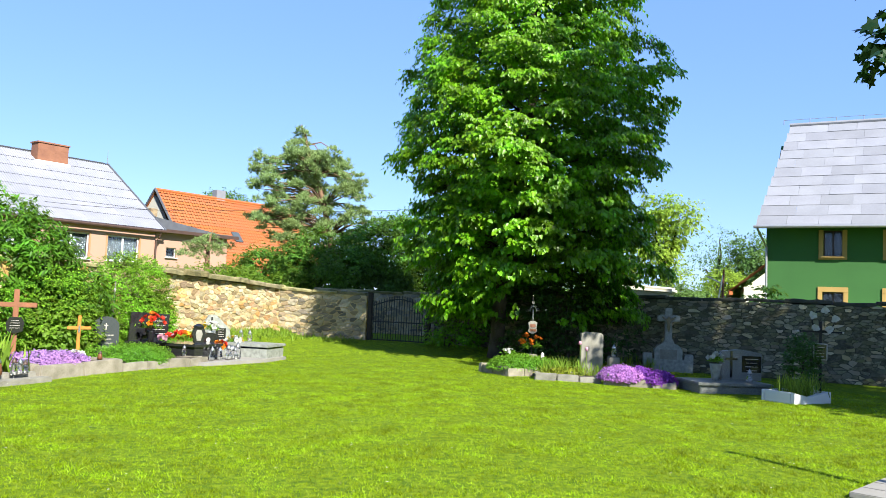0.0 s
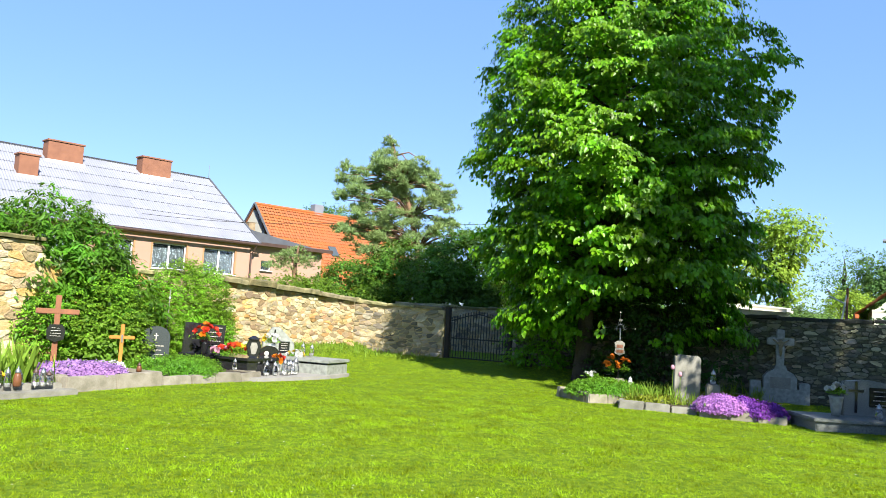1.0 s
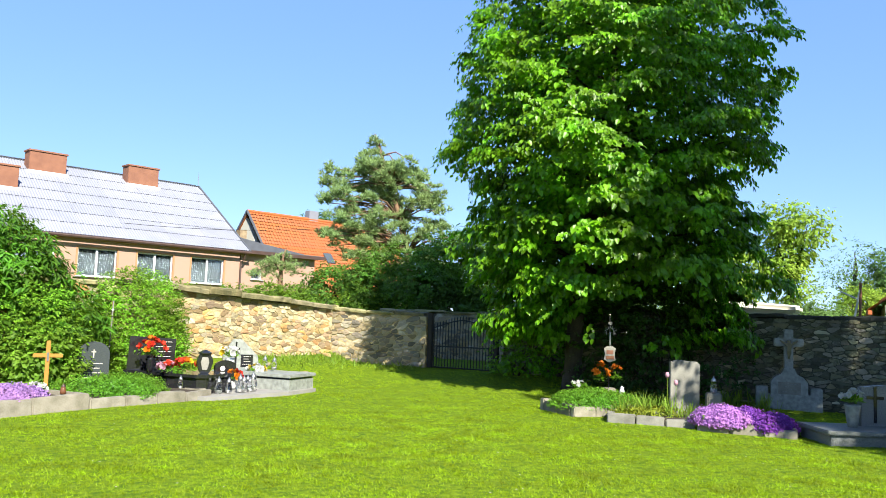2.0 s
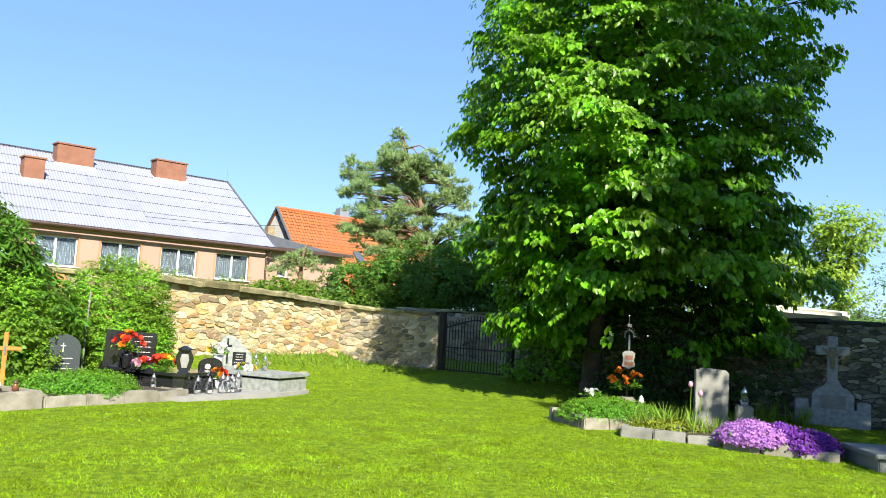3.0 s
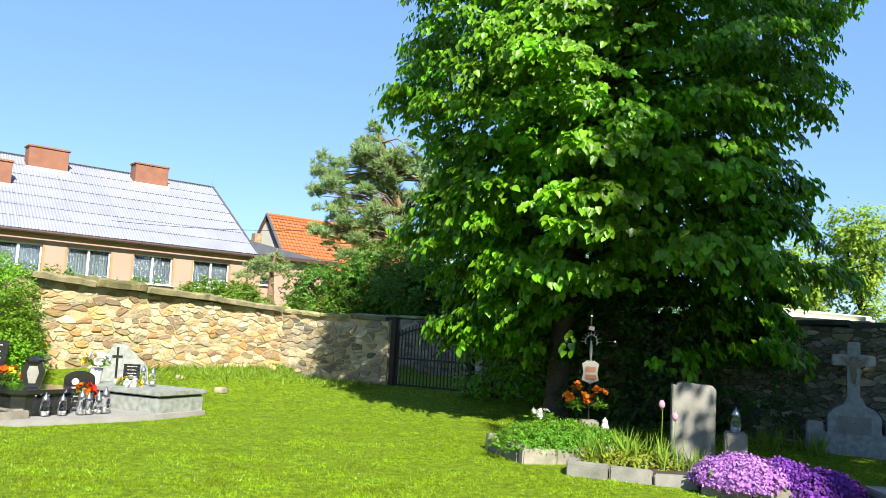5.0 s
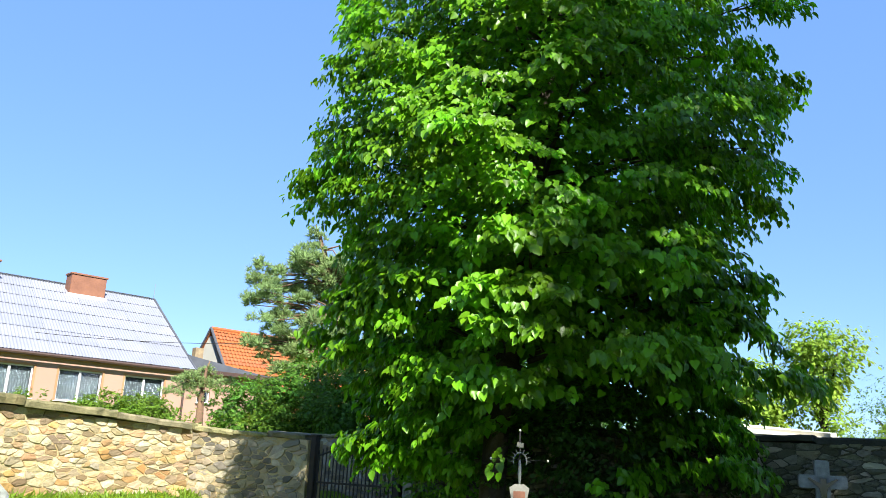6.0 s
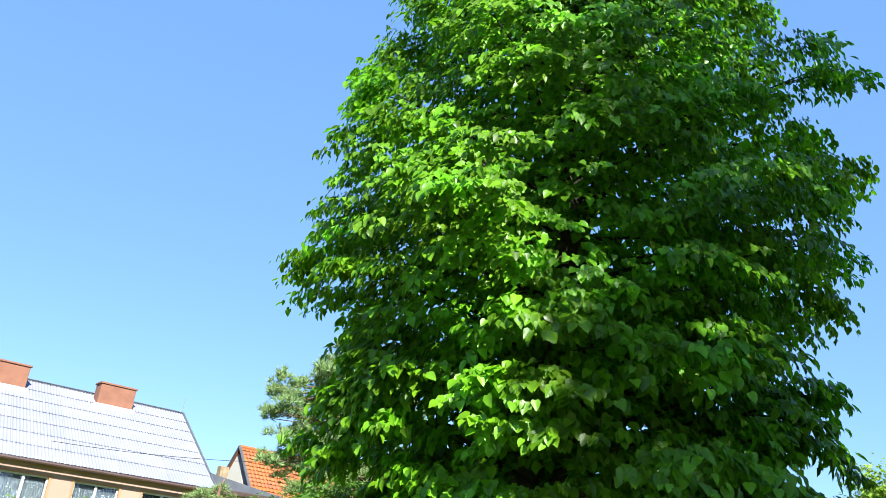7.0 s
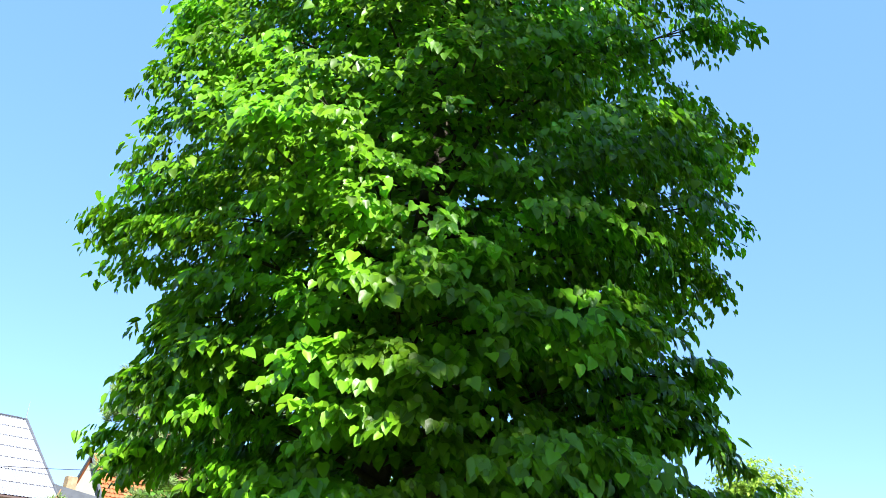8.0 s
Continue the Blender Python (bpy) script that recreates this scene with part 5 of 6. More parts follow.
for k, (a, b, sag) in enumerate((((-4.0, 44.0, 5.6), (7.0, 46.0, 6.3), 0.25), ((7.0, 46.0, 6.3), (20.0, 44.0, 7.6), 0.3))):
    pts = [Vector(a).lerp(Vector(b), f / 12) - Vector((0, 0, 4 * sag * f / 12 * (1 - f / 12))) for f in range(13)]
    tagged(part("overhead_wire", tube(pts, [0.012] * 13, 5), M["iron"]), "thin black overhead wire strung between the houses", "wire", "overhead wires")


# ---- graves ----
M.update(
    granite=mat("grey_granite", (0.255, 0.27, 0.24), 0.45, (0.13, 0.138, 0.12), 12, 160, 0.1, 0.7),
    granite_dark=mat("dark_speckled_granite", (0.05, 0.056, 0.05), 0.3, (0.17, 0.178, 0.165), 60, 220, 0.05, 0.8),
    granite_black=mat("dark_polished_granite", (0.022, 0.028, 0.028), 0.25, (0.05, 0.056, 0.056), 60, 200, 0.03, 0.6),
    black=mat("polished_black_granite", (0.00714, 0.00714, 0.00833), 0.12, (0.0179, 0.0179, 0.0202), 30, 200, 0.02, 0.5, spec=0.6),
    concrete=mat("weathered_concrete", (0.238, 0.214, 0.167), 0.9, (0.131, 0.119, 0.0833), 5, 60, 0.5, 0.7, per_object=0.12),
    pale=mat("pale_stone", (0.212, 0.204, 0.17), 0.85, (0.111, 0.106, 0.085), 5, 60, 0.4, 0.6),
    paving=mat("pale_paving", (0.221, 0.212, 0.191), 0.85, (0.153, 0.145, 0.128), 4, 80, 0.25, 0.5),
    wood=mat("red_brown_wood", (0.202, 0.0774, 0.0298), 0.55, (0.119, 0.0446, 0.0179), 4, 50, 0.2, 0.6),
    wood_light=mat("honey_varnished_wood", (0.369, 0.161, 0.0238), 0.4, (0.268, 0.107, 0.0179), 4, 50, 0.2, 0.5),
    earth=mat("dark_earth", (0.0416, 0.0298, 0.0179), 0.95, (0.0238, 0.0167, 0.0107), 6, 50, 0.8, 0.6),
    gold=mat("pale_lettering", (0.369, 0.345, 0.286), 0.5, (0.297, 0.274, 0.226), 6, 50, 0, 0.4),
    glass=glassy("candle_glass", (0.95, 0.97, 1.0), 0.05),
    wax=mat("candle_wax", (0.446, 0.428, 0.393), 0.6, (0.357, 0.339, 0.297), 8, 60, 0.05, 0.4),
    silver=mat("silver_metal", (0.357, 0.357, 0.357), 0.3, (0.238, 0.238, 0.238), 6, 60, 0.05, 0.4, metal=0.9),
    amber=mat("brown_candle_jar", (0.131, 0.0536, 0.0238), 0.25, (0.0714, 0.0298, 0.0119), 8, 60, 0.03, 0.4),
    red=leafy("red_petals", (0.405, 0.0298, 0.0119), (0.476, 0.0476, 0.0179), 0.3, 0.6, 0.3),
    orange_f=leafy("orange_petals", (0.446, 0.119, 0.00595), (0.476, 0.149, 0.0119), 0.3, 0.6, 0.3),
    pink=leafy("pink_petals", (0.446, 0.238, 0.297), (0.476, 0.268, 0.327), 0.2, 0.6, 0.3),
    white_f=leafy("white_petals", (0.446, 0.446, 0.405), (0.446, 0.452, 0.393), 0.12, 0.6, 0.3),
    yellow=leafy("yellow_petals", (0.446, 0.327, 0.0179), (0.476, 0.357, 0.0179), 0.2, 0.6, 0.3),
    lilac=leafy("lilac_phlox_petals", (0.286, 0.161, 0.369), (0.297, 0.167, 0.369), 0.3, 0.7, 0.25, size=3),
    rose=leafy("rose_phlox_petals", (0.34, 0.15, 0.41), (0.36, 0.16, 0.41), 0.3, 0.7, 0.25, size=3),
    violet=leafy("violet_phlox_petals", (0.143, 0.0357, 0.25), (0.155, 0.0416, 0.25), 0.3, 0.7, 0.25, size=3),
    cover=leafy("ground_cover_leaf", (0.085, 0.2, 0.016), (0.26, 0.42, 0.022), 0.45, 0.45, 0.35),
    cover_yellow=leafy("yellow_ground_cover", (0.167, 0.196, 0.0179), (0.268, 0.297, 0.0238), 0.35, 0.5, 0.35),
    iris=leafy("iris_blade", (0.15, 0.25, 0.03), (0.36, 0.46, 0.05), 0.3, 0.45, 0.4),
)
PETAL = (np.array([(0, 0, 0), (0.5, 0.45, 0.12), (1, 0.2, 0.05), (1, -0.2, 0.05), (0.5, -0.45, 0.12)]), np.array([(0, 1, 2), (0, 2, 3), (0, 3, 4)]))
STAR = (np.array([(0, 0, 0.0), (0.5, 0.5, 0.05), (-0.5, 0.5, 0.05), (-0.5, -0.5, 0.05), (0.5, -0.5, 0.05)]), np.array([(0, 1, 2), (0, 2, 3), (0, 3, 4), (0, 4, 1)]))


def heads(name, rng, centres, out, petals, size, material, parent, label=""):
    """Flower heads: rings of petals round each centre."""
    n = len(centres)
    o = unit(out)
    a = unit(np.cross(o, rng.normal(0, 1, (n, 3))))
    b = np.cross(o, a)
    t = np.arange(petals) * 2.4
    lift = np.linspace(0.2, 1.4, petals)
    way = a[:, None] * np.cos(t)[None, :, None] + b[:, None] * np.sin(t)[None, :, None] + o[:, None] * lift[None, :, None]
    return leaves(name, np.repeat(centres[:, None], petals, 1).reshape(-1, 3), way.reshape(-1, 3), np.repeat(o[:, None], petals, 1).reshape(-1, 3) + 0.01, size * rng.uniform(0.8, 1.2, n * petals), PETAL, material, parent, label)


def bouquet(at, colours, n, spread, high, label, seed, pot=None, size=0.05, green="cover"):
    """A bunch of flowers, in a pot or lying."""
    rng = np.random.default_rng(seed)
    t = thing("flower_bouquet", Matrix.Translation(at), label, "flowers")
    base = 0.0
    if pot:
        r, h, m = pot
        base = h
        part("vase", lathe([(r * 0.6, 0), (r * 0.75, h * 0.3), (r, h * 0.9), (r * 1.08, h), (r * 0.9, h), (r * 0.85, h * 0.92)]), M[m], t, smooth=True)
    d = unit(rng.normal(0, 1, (n, 3)) + np.array([0, 0, 0.7]))
    d[:, 2] = np.abs(d[:, 2])
    c = np.array([0, 0, base + high * 0.45]) + d * np.array([spread, spread, high * 0.55]) * rng.uniform(0.75, 1, (n, 1))
    k = len(colours)
    for i, m in enumerate(colours):
        if len(c[i::k]):
            heads("blossom", rng, c[i::k], d[i::k] + np.array([0, -0.3, 0.2]), 9, size, M[m], t)
    m = n * 9
    d = unit(rng.normal(0, 1, (m, 3)))
    d[:, 2] = np.abs(d[:, 2]) * 0.8
    leaves("foliage", np.array([0, 0, base + high * 0.2]) + d * np.array([spread, spread, high * 0.45]) * rng.uniform(0.2, 0.95, (m, 1)), d + rng.normal(0, 0.4, (m, 3)), rng.normal(0, 0.4, (m, 3)) + np.array([0, 0, 1.0]), 0.07 * rng.uniform(0.6, 1.3, m), S2, M[green], t)
    return t


def lantern(at, h, r, glass, label, cap="silver"):
    """A grave candle: glass jar with wax, a metal lid and a knob."""
    t = thing("grave_candle", Matrix.Translation(at), label, "candle", "grave candles")
    part("jar", lathe([(r * 0.7, 0), (r * 0.95, h * 0.06), (r, h * 0.3), (r * 0.8, h * 0.55), (r * 0.62, h * 0.66)], 12), M[glass], t, smooth=True)
    part("wax", lathe([(r * 0.6, h * 0.03), (r * 0.6, h * 0.2)], 10), M["wax"], t)
    part("lid", lathe([(r * 0.72, h * 0.66), (r * 0.78, h * 0.7), (r * 0.5, h * 0.84), (r * 0.2, h * 0.9), (r * 0.12, h)], 12), M[cap], t, "metal lid", smooth=True)
    return t


def bars(parent, x0, x1, z_top, rows, y, h=0.035, gap=0.06, seed=1, material="gold"):
    """Illegible lettering as rows of short plain bars on a stone that faces -y."""
    r = random.Random(seed)
    for k in range(rows):
        half = (x1 - x0) * r.uniform(0.33, 0.5)
        x, cx = -half, (x0 + x1) / 2
        bm = bmesh.new()
        while x < half - 0.01:
            w = min(r.uniform(0.5, 1.6) * h, half - x)
            add_box(bm, (w, 0.003, h * r.uniform(0.3, 0.42)), (cx + x + w / 2, y - 0.002, z_top - k * gap))
            x += w + h * 0.28
        part("inscription", bm, M[material], parent)


def small_cross(parent, x, z, h, y, material, arm=0.3, w=0.1, depth=0.012):
    bm = box((h * w, depth, h), (x, y, z + h / 2))
    add_box(bm, (h * arm * 2, depth * 0.9, h * w), (x, y, z + h * 0.7))
    part("cross", bm, M[material], parent)


def headstone(name, m, outline, thick, material, label):
    t = thing(name, m, label, "gravestone")
    bm = slab(outline, 0.0, thick, "y")
    bmesh.ops.bevel(bm, geom=list(bm.edges), offset=0.008, segments=2, affect="EDGES")
    part("stone", bm, M[material], t)
    return t


def arch(w, h, rise, n=8):
    return [(-w / 2, 0), (w / 2, 0)] + [(w / 2 * math.cos(math.pi * k / n), h - rise + rise * math.sin(math.pi * k / n)) for k in range(n + 1)]


def kerb_bed(name, m, w, d, h, blocks, material, label, thick=0.13, seed=1, wave=0.02):
    """A grave bed: rough kerb blocks round dark earth."""
    r = random.Random(seed)
    t = thing(name, m, label, "grave")
    part("earth", box((w - thick, d - thick, h * 0.8), (w / 2, d / 2, h * 0.4), 0.02), M["earth"], t)
    for along, off, side in ((w, 0, 0), (w, d - thick, 0), (d - 2 * thick, 0, 1), (d - 2 * thick, w - thick, 1)):
        n = blocks if not side else max(1, int(blocks * d / w))
        for k in range(n):
            l = along / n
            hh = h * r.uniform(0.85, 1.1)
            c = ((k + 0.5) * l, off + thick / 2) if not side else (off + thick / 2, thick + (k + 0.5) * l)
            part("kerb_stone", box((l - 0.012, thick, hh + 0.1) if not side else (thick, l - 0.012, hh + 0.1), (c[0], c[1], hh / 2 - 0.05), 0.016, Euler((r.uniform(-wave, wave), r.uniform(-wave, wave), r.uniform(-wave, wave))).to_matrix(), 0.012), M[material], t)
    return t


def cushion(name, at, blobs, material, seed, label, category, leaf=0.035, per=260, green="cover", shape=STAR, count=7):
    """A low cushion of flowers or leaves, over a mat of green."""
    rng = np.random.default_rng(seed)
    t = thing(name, Matrix.Translation(at), label, category)
    lump("foliage", rng, [(c, (r[0] * 0.9, r[1] * 0.9, r[2] * 0.86)) for c, r in blobs] if shape is STAR else blobs, min(per, 330) * 0.35, 6, 0.07, 0.05, S2, M[green], t, 0.0, inner=0.5, floor=0.0)
    got = []
    for c, r in blobs:
        n = int(per * 2 * math.pi * r[0] * r[1])
        d = unit(rng.normal(0, 1, (n, 3)))
        d[:, 2] = np.abs(d[:, 2])
        wob = 1 + 0.09 * np.sin(d[:, 0:1] * 9 + seed) * np.cos(d[:, 1:2] * 8)
        p = np.array(c) + d * np.array(r) * wob * rng.uniform(1.0, 1.1, (n, 1))
        k = rng.normal(0, 0.02, (n, count, 3))
        got.append(((p[:, None] + k).reshape(-1, 3), rng.normal(0, 1, (n * count, 3)), (np.repeat(d[:, None], count, 1) + rng.normal(0, 0.35, (n, count, 3))).reshape(-1, 3), leaf * rng.uniform(0.7, 1.3, n * count)))
    w, a, u, s = (np.concatenate(x) for x in zip(*got))
    leaves("blossom_mat", w, a, u, s, shape, M[material], t)
    return t


def blade_plant(name, at, n, h, material, label, seed, spread=0.25, wide=1.0, base=0.12):
    """A tuft of sword-shaped leaves."""
    rng = np.random.default_rng(seed)
    t = thing(name, Matrix.Translation(at), label, "plant")
    root = np.concatenate([rng.normal(0, base, (n, 2)), np.zeros((n, 1))], 1)
    up = np.array([0, 0, 1.0]) + np.concatenate([rng.normal(0, spread, (n, 2)), np.zeros((n, 1))], 1)
    blade = (np.array([(0, 0.03, 0), (0, -0.03, 0), (0.55, 0.034, 0.03), (0.55, -0.034, 0.03), (1.0, 0, -0.05)]) * np.array([1, wide, 1]), np.array([(0, 1, 3), (0, 3, 2), (2, 3, 4)]))
    leaves("foliage", root, up, rng.normal(0, 1, (n, 3)), h * rng.uniform(0.55, 1.15, n), blade, M[material], t)
    return t


GA = 48.7                                            # the sunny row runs at this angle


def row(u, v, z=0.0):
    return Vector((0.66 * u - 0.75 * v, 15.65 + 0.75 * u + 0.66 * v, z))


def at_row(u, v, z=0.0, turn=0.0):
    p = row(u, v)
    return turned(GA + turn, p.x, p.y, z)


# first grave of the sunny row: low pale kerb, candles, irises and a wooden cross
kerb_bed("kerbed_grave", at_row(-3.2, 0.05), 1.38, 1.5, 0.14, 3, "pale", "grave with a low pale stone kerb", seed=2)
front = part("step", box((1.5, 0.3, 0.1), (0.7, -0.12, 0.02), 0.012), M["pale"], bpy.data.objects["kerbed_grave"])
rng = random.Random(17)
for k in range(9):
    p = row(-2.95 + 0.12 * k + rng.uniform(-0.02, 0.02), 0.05 + rng.uniform(-0.12, 0.06), 0.13)
    lantern(p, rng.uniform(0.2, 0.3), rng.uniform(0.045, 0.06), "amber" if k in (3,) else "glass", "amber glass grave candle with a lid" if k == 3 else "clear glass grave candle with a metal lid", "gutter" if k in (1, 5, 7) else "silver")
for k, (u, v) in enumerate(((-2.9, 0.55), (-2.3, 0.6), (-2.05, 0.5), (-2.6, 0.75))):
    blade_plant("iris_plant", row(u, v, 0.12), 46, 0.62, "iris", "light green iris clump with sword-shaped leaves", 90 + k, wide=1.1)
bouquet(row(-2.75, 0.25, 0.13), ["yellow"], 9, 0.16, 0.16, "small yellow pansies on a grave", 101)
bouquet(row(-3.1, 0.3, 0.13), ["white_f", "pink"], 10, 0.17, 0.2, "white and pink flowers on a grave", 102)


def wooden_cross(m, h, arm, arm_z, w, material, label, plaque=False):
    t = thing("wooden_cross", m, label, "cross")
    part("upright", box((w, w * 0.6, h + 0.2), (0, 0, h / 2 - 0.1), 0.008), M[material], t)
    part("crossbar", box((arm * 2, w * 0.62, w), (0, -0.004, arm_z), 0.008), M[material], t)
    if plaque:
        pl = part("plaque", slab([(-0.13, 0.05), (0, 0), (0.13, 0.05), (0.15, 0.2), (0.1, 0.3), (-0.1, 0.3), (-0.15, 0.2)], -0.075, -0.055, "y"), M["black"], t, "black enamel plaque")
        pl.location.z = arm_z - 0.52
        bars(pl, -0.09, 0.09, 0.24, 4, -0.076, 0.02, 0.045, 3)
    else:
        part("figure", box((0.03, 0.02, 0.14), (0, -w * 0.4, arm_z - 0.02), 0.008), M["silver"], t)
    return t


wooden_cross(turned(10, -1.83, 16.45, 0.0), 1.41, 0.34, 1.13, 0.09, "wood", "tall red-brown wooden grave cross with a black plaque", True)
wooden_cross(turned(16, -0.77, 16.5, 0.0), 0.97, 0.21, 0.74, 0.06, "wood_light", "small honey-coloured varnished wooden cross")

# second: lilac phlox in a stone trough
kerb_bed("stone_trough_grave", at_row(-1.8, 0.0), 1.85, 1.25, 0.24, 2, "concrete", "grave framed by weathered sandstone blocks", 0.15, 3)
cushion("phlox_cushion", row(-1.1, 0.62, 0.16), [((0, 0, 0), (0.55, 0.45, 0.2)), ((-0.28, -0.32, 0), (0.45, 0.35, 0.18)), ((0.22, 0.3, 0), (0.42, 0.35, 0.17))], "lilac", 7, "low cushion of lilac creeping phlox", "flowers", 0.023, 1000)
bouquet(row(-0.3, 0.75, 0.2), ["white_f"], 9, 0.13, 0.16, "white flowers at the foot of a cross", 103)
lantern(row(-0.15, 0.35, 0.22), 0.16, 0.045, "amber", "small brown grave candle", "gutter")

# third: ground cover and a black arched stone
kerb_bed("rough_kerb_grave", at_row(0.08, 0.0), 2.5, 1.5, 0.17, 4, "concrete", "grave with rough mossy kerb stones", 0.15, 4, 0.05)
cushion("ground_cover", row(1.1, 0.75, 0.1), [((0, 0, 0), (0.65, 0.65, 0.3)), ((0.3, 0.3, 0), (0.5, 0.55, 0.28)), ((-0.4, -0.35, 0), (0.55, 0.55, 0.27)), ((0.2, -0.1, 0), (0.5, 0.5, 0.29))], "cover", 8, "dense low green ground cover on a grave", "plant", 0.036, 280, "cover", S2, 6)
lantern(row(2.0, 0.2, 0.2), 0.22, 0.045, "glass", "clear glass grave candle on a kerb")
hs = headstone("arched_gravestone", turned(14, -0.33, 17.8, 0.05), arch(0.52, 0.88, 0.2), 0.09, "granite_black", "dark grey granite gravestone with an arched top")
bars(hs, -0.18, 0.18, 0.5, 4, 0, 0.04, 0.08, 5)
small_cross(hs, 0, 0.6, 0.14, -0.003, "gold", 0.28, 0.12, 0.004)
pole = thing("thin_pole", turned(0, -0.25, 18.75, 0.1), "thin white-painted metal pole behind a gravestone", "pole")
part("shaft", tube([(0, 0, -0.1), (0.03, 0, 1.55)], [0.014, 0.012], 7), M["pale"], pole)
part("knob", lathe([(0.012, 0), (0.03, 0.03), (0.012, 0.06)], 8), M["white"], pole).location = (0.03, 0, 1.35)

# fourth: polished black grave, on pale paving shared with the fifth
pav = tagged(part("paving", slab([(1.22, 17.45), (1.62, 17.22), (3.05, 18.5), (3.62, 19.35), (2.2, 21.3), (0.2, 19.6)], -0.1, 0.06), M["paving"]), "pale concrete paving round two graves", "paving", kind="structure")
BA = 53.0
g = thing("black_grave", turned(BA, 1.50, 17.62, 0.07), "polished black granite grave with a thick slab", "grave")
bm = slab([(0, 0.12), (0.12, 0), (0.8, 0), (0.92, 0.12), (0.92, 1.75), (0, 1.75)], 0, 0.27)
part("plinth", bm, M["black"], g)
bm = slab([(-0.05, 0.1), (0.1, -0.05), (0.82, -0.05), (0.97, 0.1), (0.97, 1.8), (-0.05, 1.8)], 0.27, 0.33)
bmesh.ops.bevel(bm, geom=list(bm.edges), offset=0.01, segments=2, affect="EDGES")
part("slab", bm, M["black"], g)
hs = headstone("black_gravestone", turned(BA - 38, 0.12, 18.6, 0.3), [(-0.02, 0), (0.8, 0), (0.84, 0.68), (0.02, 0.72)], 0.1, "black", "tall polished black granite gravestone")
bars(hs, 0.42, 0.8, 0.62, 5, 0, 0.035, 0.09, 9)
for k, (x, y, z, cols, n, s, h, lab, pot) in enumerate((
        (0.55, 18.3, 0.4, ["red", "red", "orange_f"], 13, 0.23, 0.34, "red artificial flowers in a black vase", (0.09, 0.24, "black")),
        (1.18, 18.1, 0.4, ["red", "orange_f", "yellow"], 13, 0.22, 0.26, "red and orange flowers lying on a black slab", None),
        (0.88, 18.05, 0.4, ["pink", "red"], 9, 0.18, 0.18, "pink and red flowers on a black slab", None),
        (2.02, 18.75, 0.08, ["red", "orange_f"], 8, 0.13, 0.2, "red flowers in a small pot", (0.06, 0.14, "white")),
        (1.9, 19.75, 0.3, ["white_f", "white_f", "yellow"], 14, 0.17, 0.2, "white flowers in a tall white vase", (0.1, 0.3, "white")),
        (2.45, 19.55, 0.34, ["white_f", "yellow"], 9, 0.17, 0.14, "white and yellow flowers lying on a slab", None))):
    bouquet((x, y, z), cols, n, s, h, lab, 110 + k, pot, 0.075)
lant = thing("black_lantern", turned(10, 1.5, 18.15, 0.4), "black angular grave lantern with a pale window", "lantern")
body = slab([(-0.08, 0), (0.08, 0), (0.1, 0.03), (0.15, 0.22), (0.09, 0.36), (-0.09, 0.36), (-0.15, 0.22), (-0.1, 0.03)], -0.05, 0.05, "y")
bmesh.ops.bevel(body, geom=list(body.edges), offset=0.012, segments=2, affect="EDGES")
part("body", body, M["black"], lant)
part("roof", lathe([(0.12, 0.35), (0.12, 0.37), (0.03, 0.42)], 6), M["black"], lant)
part("window", slab([(-0.04, 0.06), (0.04, 0.06), (0.075, 0.2), (0.05, 0.29), (-0.05, 0.29), (-0.075, 0.2)], -0.058, -0.048, "y"), M["pale"], lant, "pale oval picture")
hs = headstone("small_black_stone", turned(20, 1.85, 19.1, 0.07), arch(0.42, 0.52, 0.12), 0.08, "black", "small black gravestone with a pale medallion")
bars(hs, -0.12, 0.12, 0.22, 3, 0, 0.04, 0.07, 11)
part("medallion", lathe([(0.05, 0), (0.05, 0.006)], 14), M["wax"], hs).matrix_local = pose(-0.06, -0.001, 0.36, 90)
for x, y, h in ((1.78, 17.85, 0.3), (1.95, 18.0, 0.28), (2.15, 18.15, 0.34), (2.22, 18.22, 0.3), (2.32, 18.35, 0.26), (2.38, 18.45, 0.36), (2.28, 18.5, 0.3), (2.6, 19.75, 0.27), (2.78, 19.55, 0.26), (1.75, 18.05, 0.22)):
    z = 0.4 if y > 19.5 else 0.07
    lantern((x, y, z), h, 0.065 * h / 0.3, "glass", "clear glass grave candle with a silver lid")

# fifth: pale granite grave by the bank
WA = 56.0
g = thing("white_grave", turned(WA, 3.06, 18.66, 0.05), "pale grey granite grave with an overhanging slab", "grave")
part("plinth", box((0.92, 1.75, 0.22), (0.46, 0.88, 0.11), 0.01), M["granite"], g)
part("joint", box((0.86, 1.7, 0.03), (0.46, 0.88, 0.232)), M["black"], g, "dark joint")
part("slab", box((1.0, 1.83, 0.07), (0.46, 0.88, 0.28), 0.014), M["granite"], g)
hs = headstone("white_gravestone", turned(15, 1.98, 20.62, 0.3), [(-0.26, 0), (0.54, 0), (0.5, 0.3), (0.3, 0.5), (0.12, 0.66), (-0.04, 0.65), (-0.24, 0.34)], 0.09, "granite", "pale granite gravestone cut to a slanting gable")
small_cross(hs, 0.02, 0.1, 0.5, -0.008, "black", 0.16, 0.07)
pl = part("plaque", box((0.26, 0.012, 0.26), (0.26, -0.006, 0.2), 0.003), M["black"], hs, "black plaque")
bars(pl, 0.16, 0.36, 0.29, 4, -0.012, 0.03, 0.055, 13)

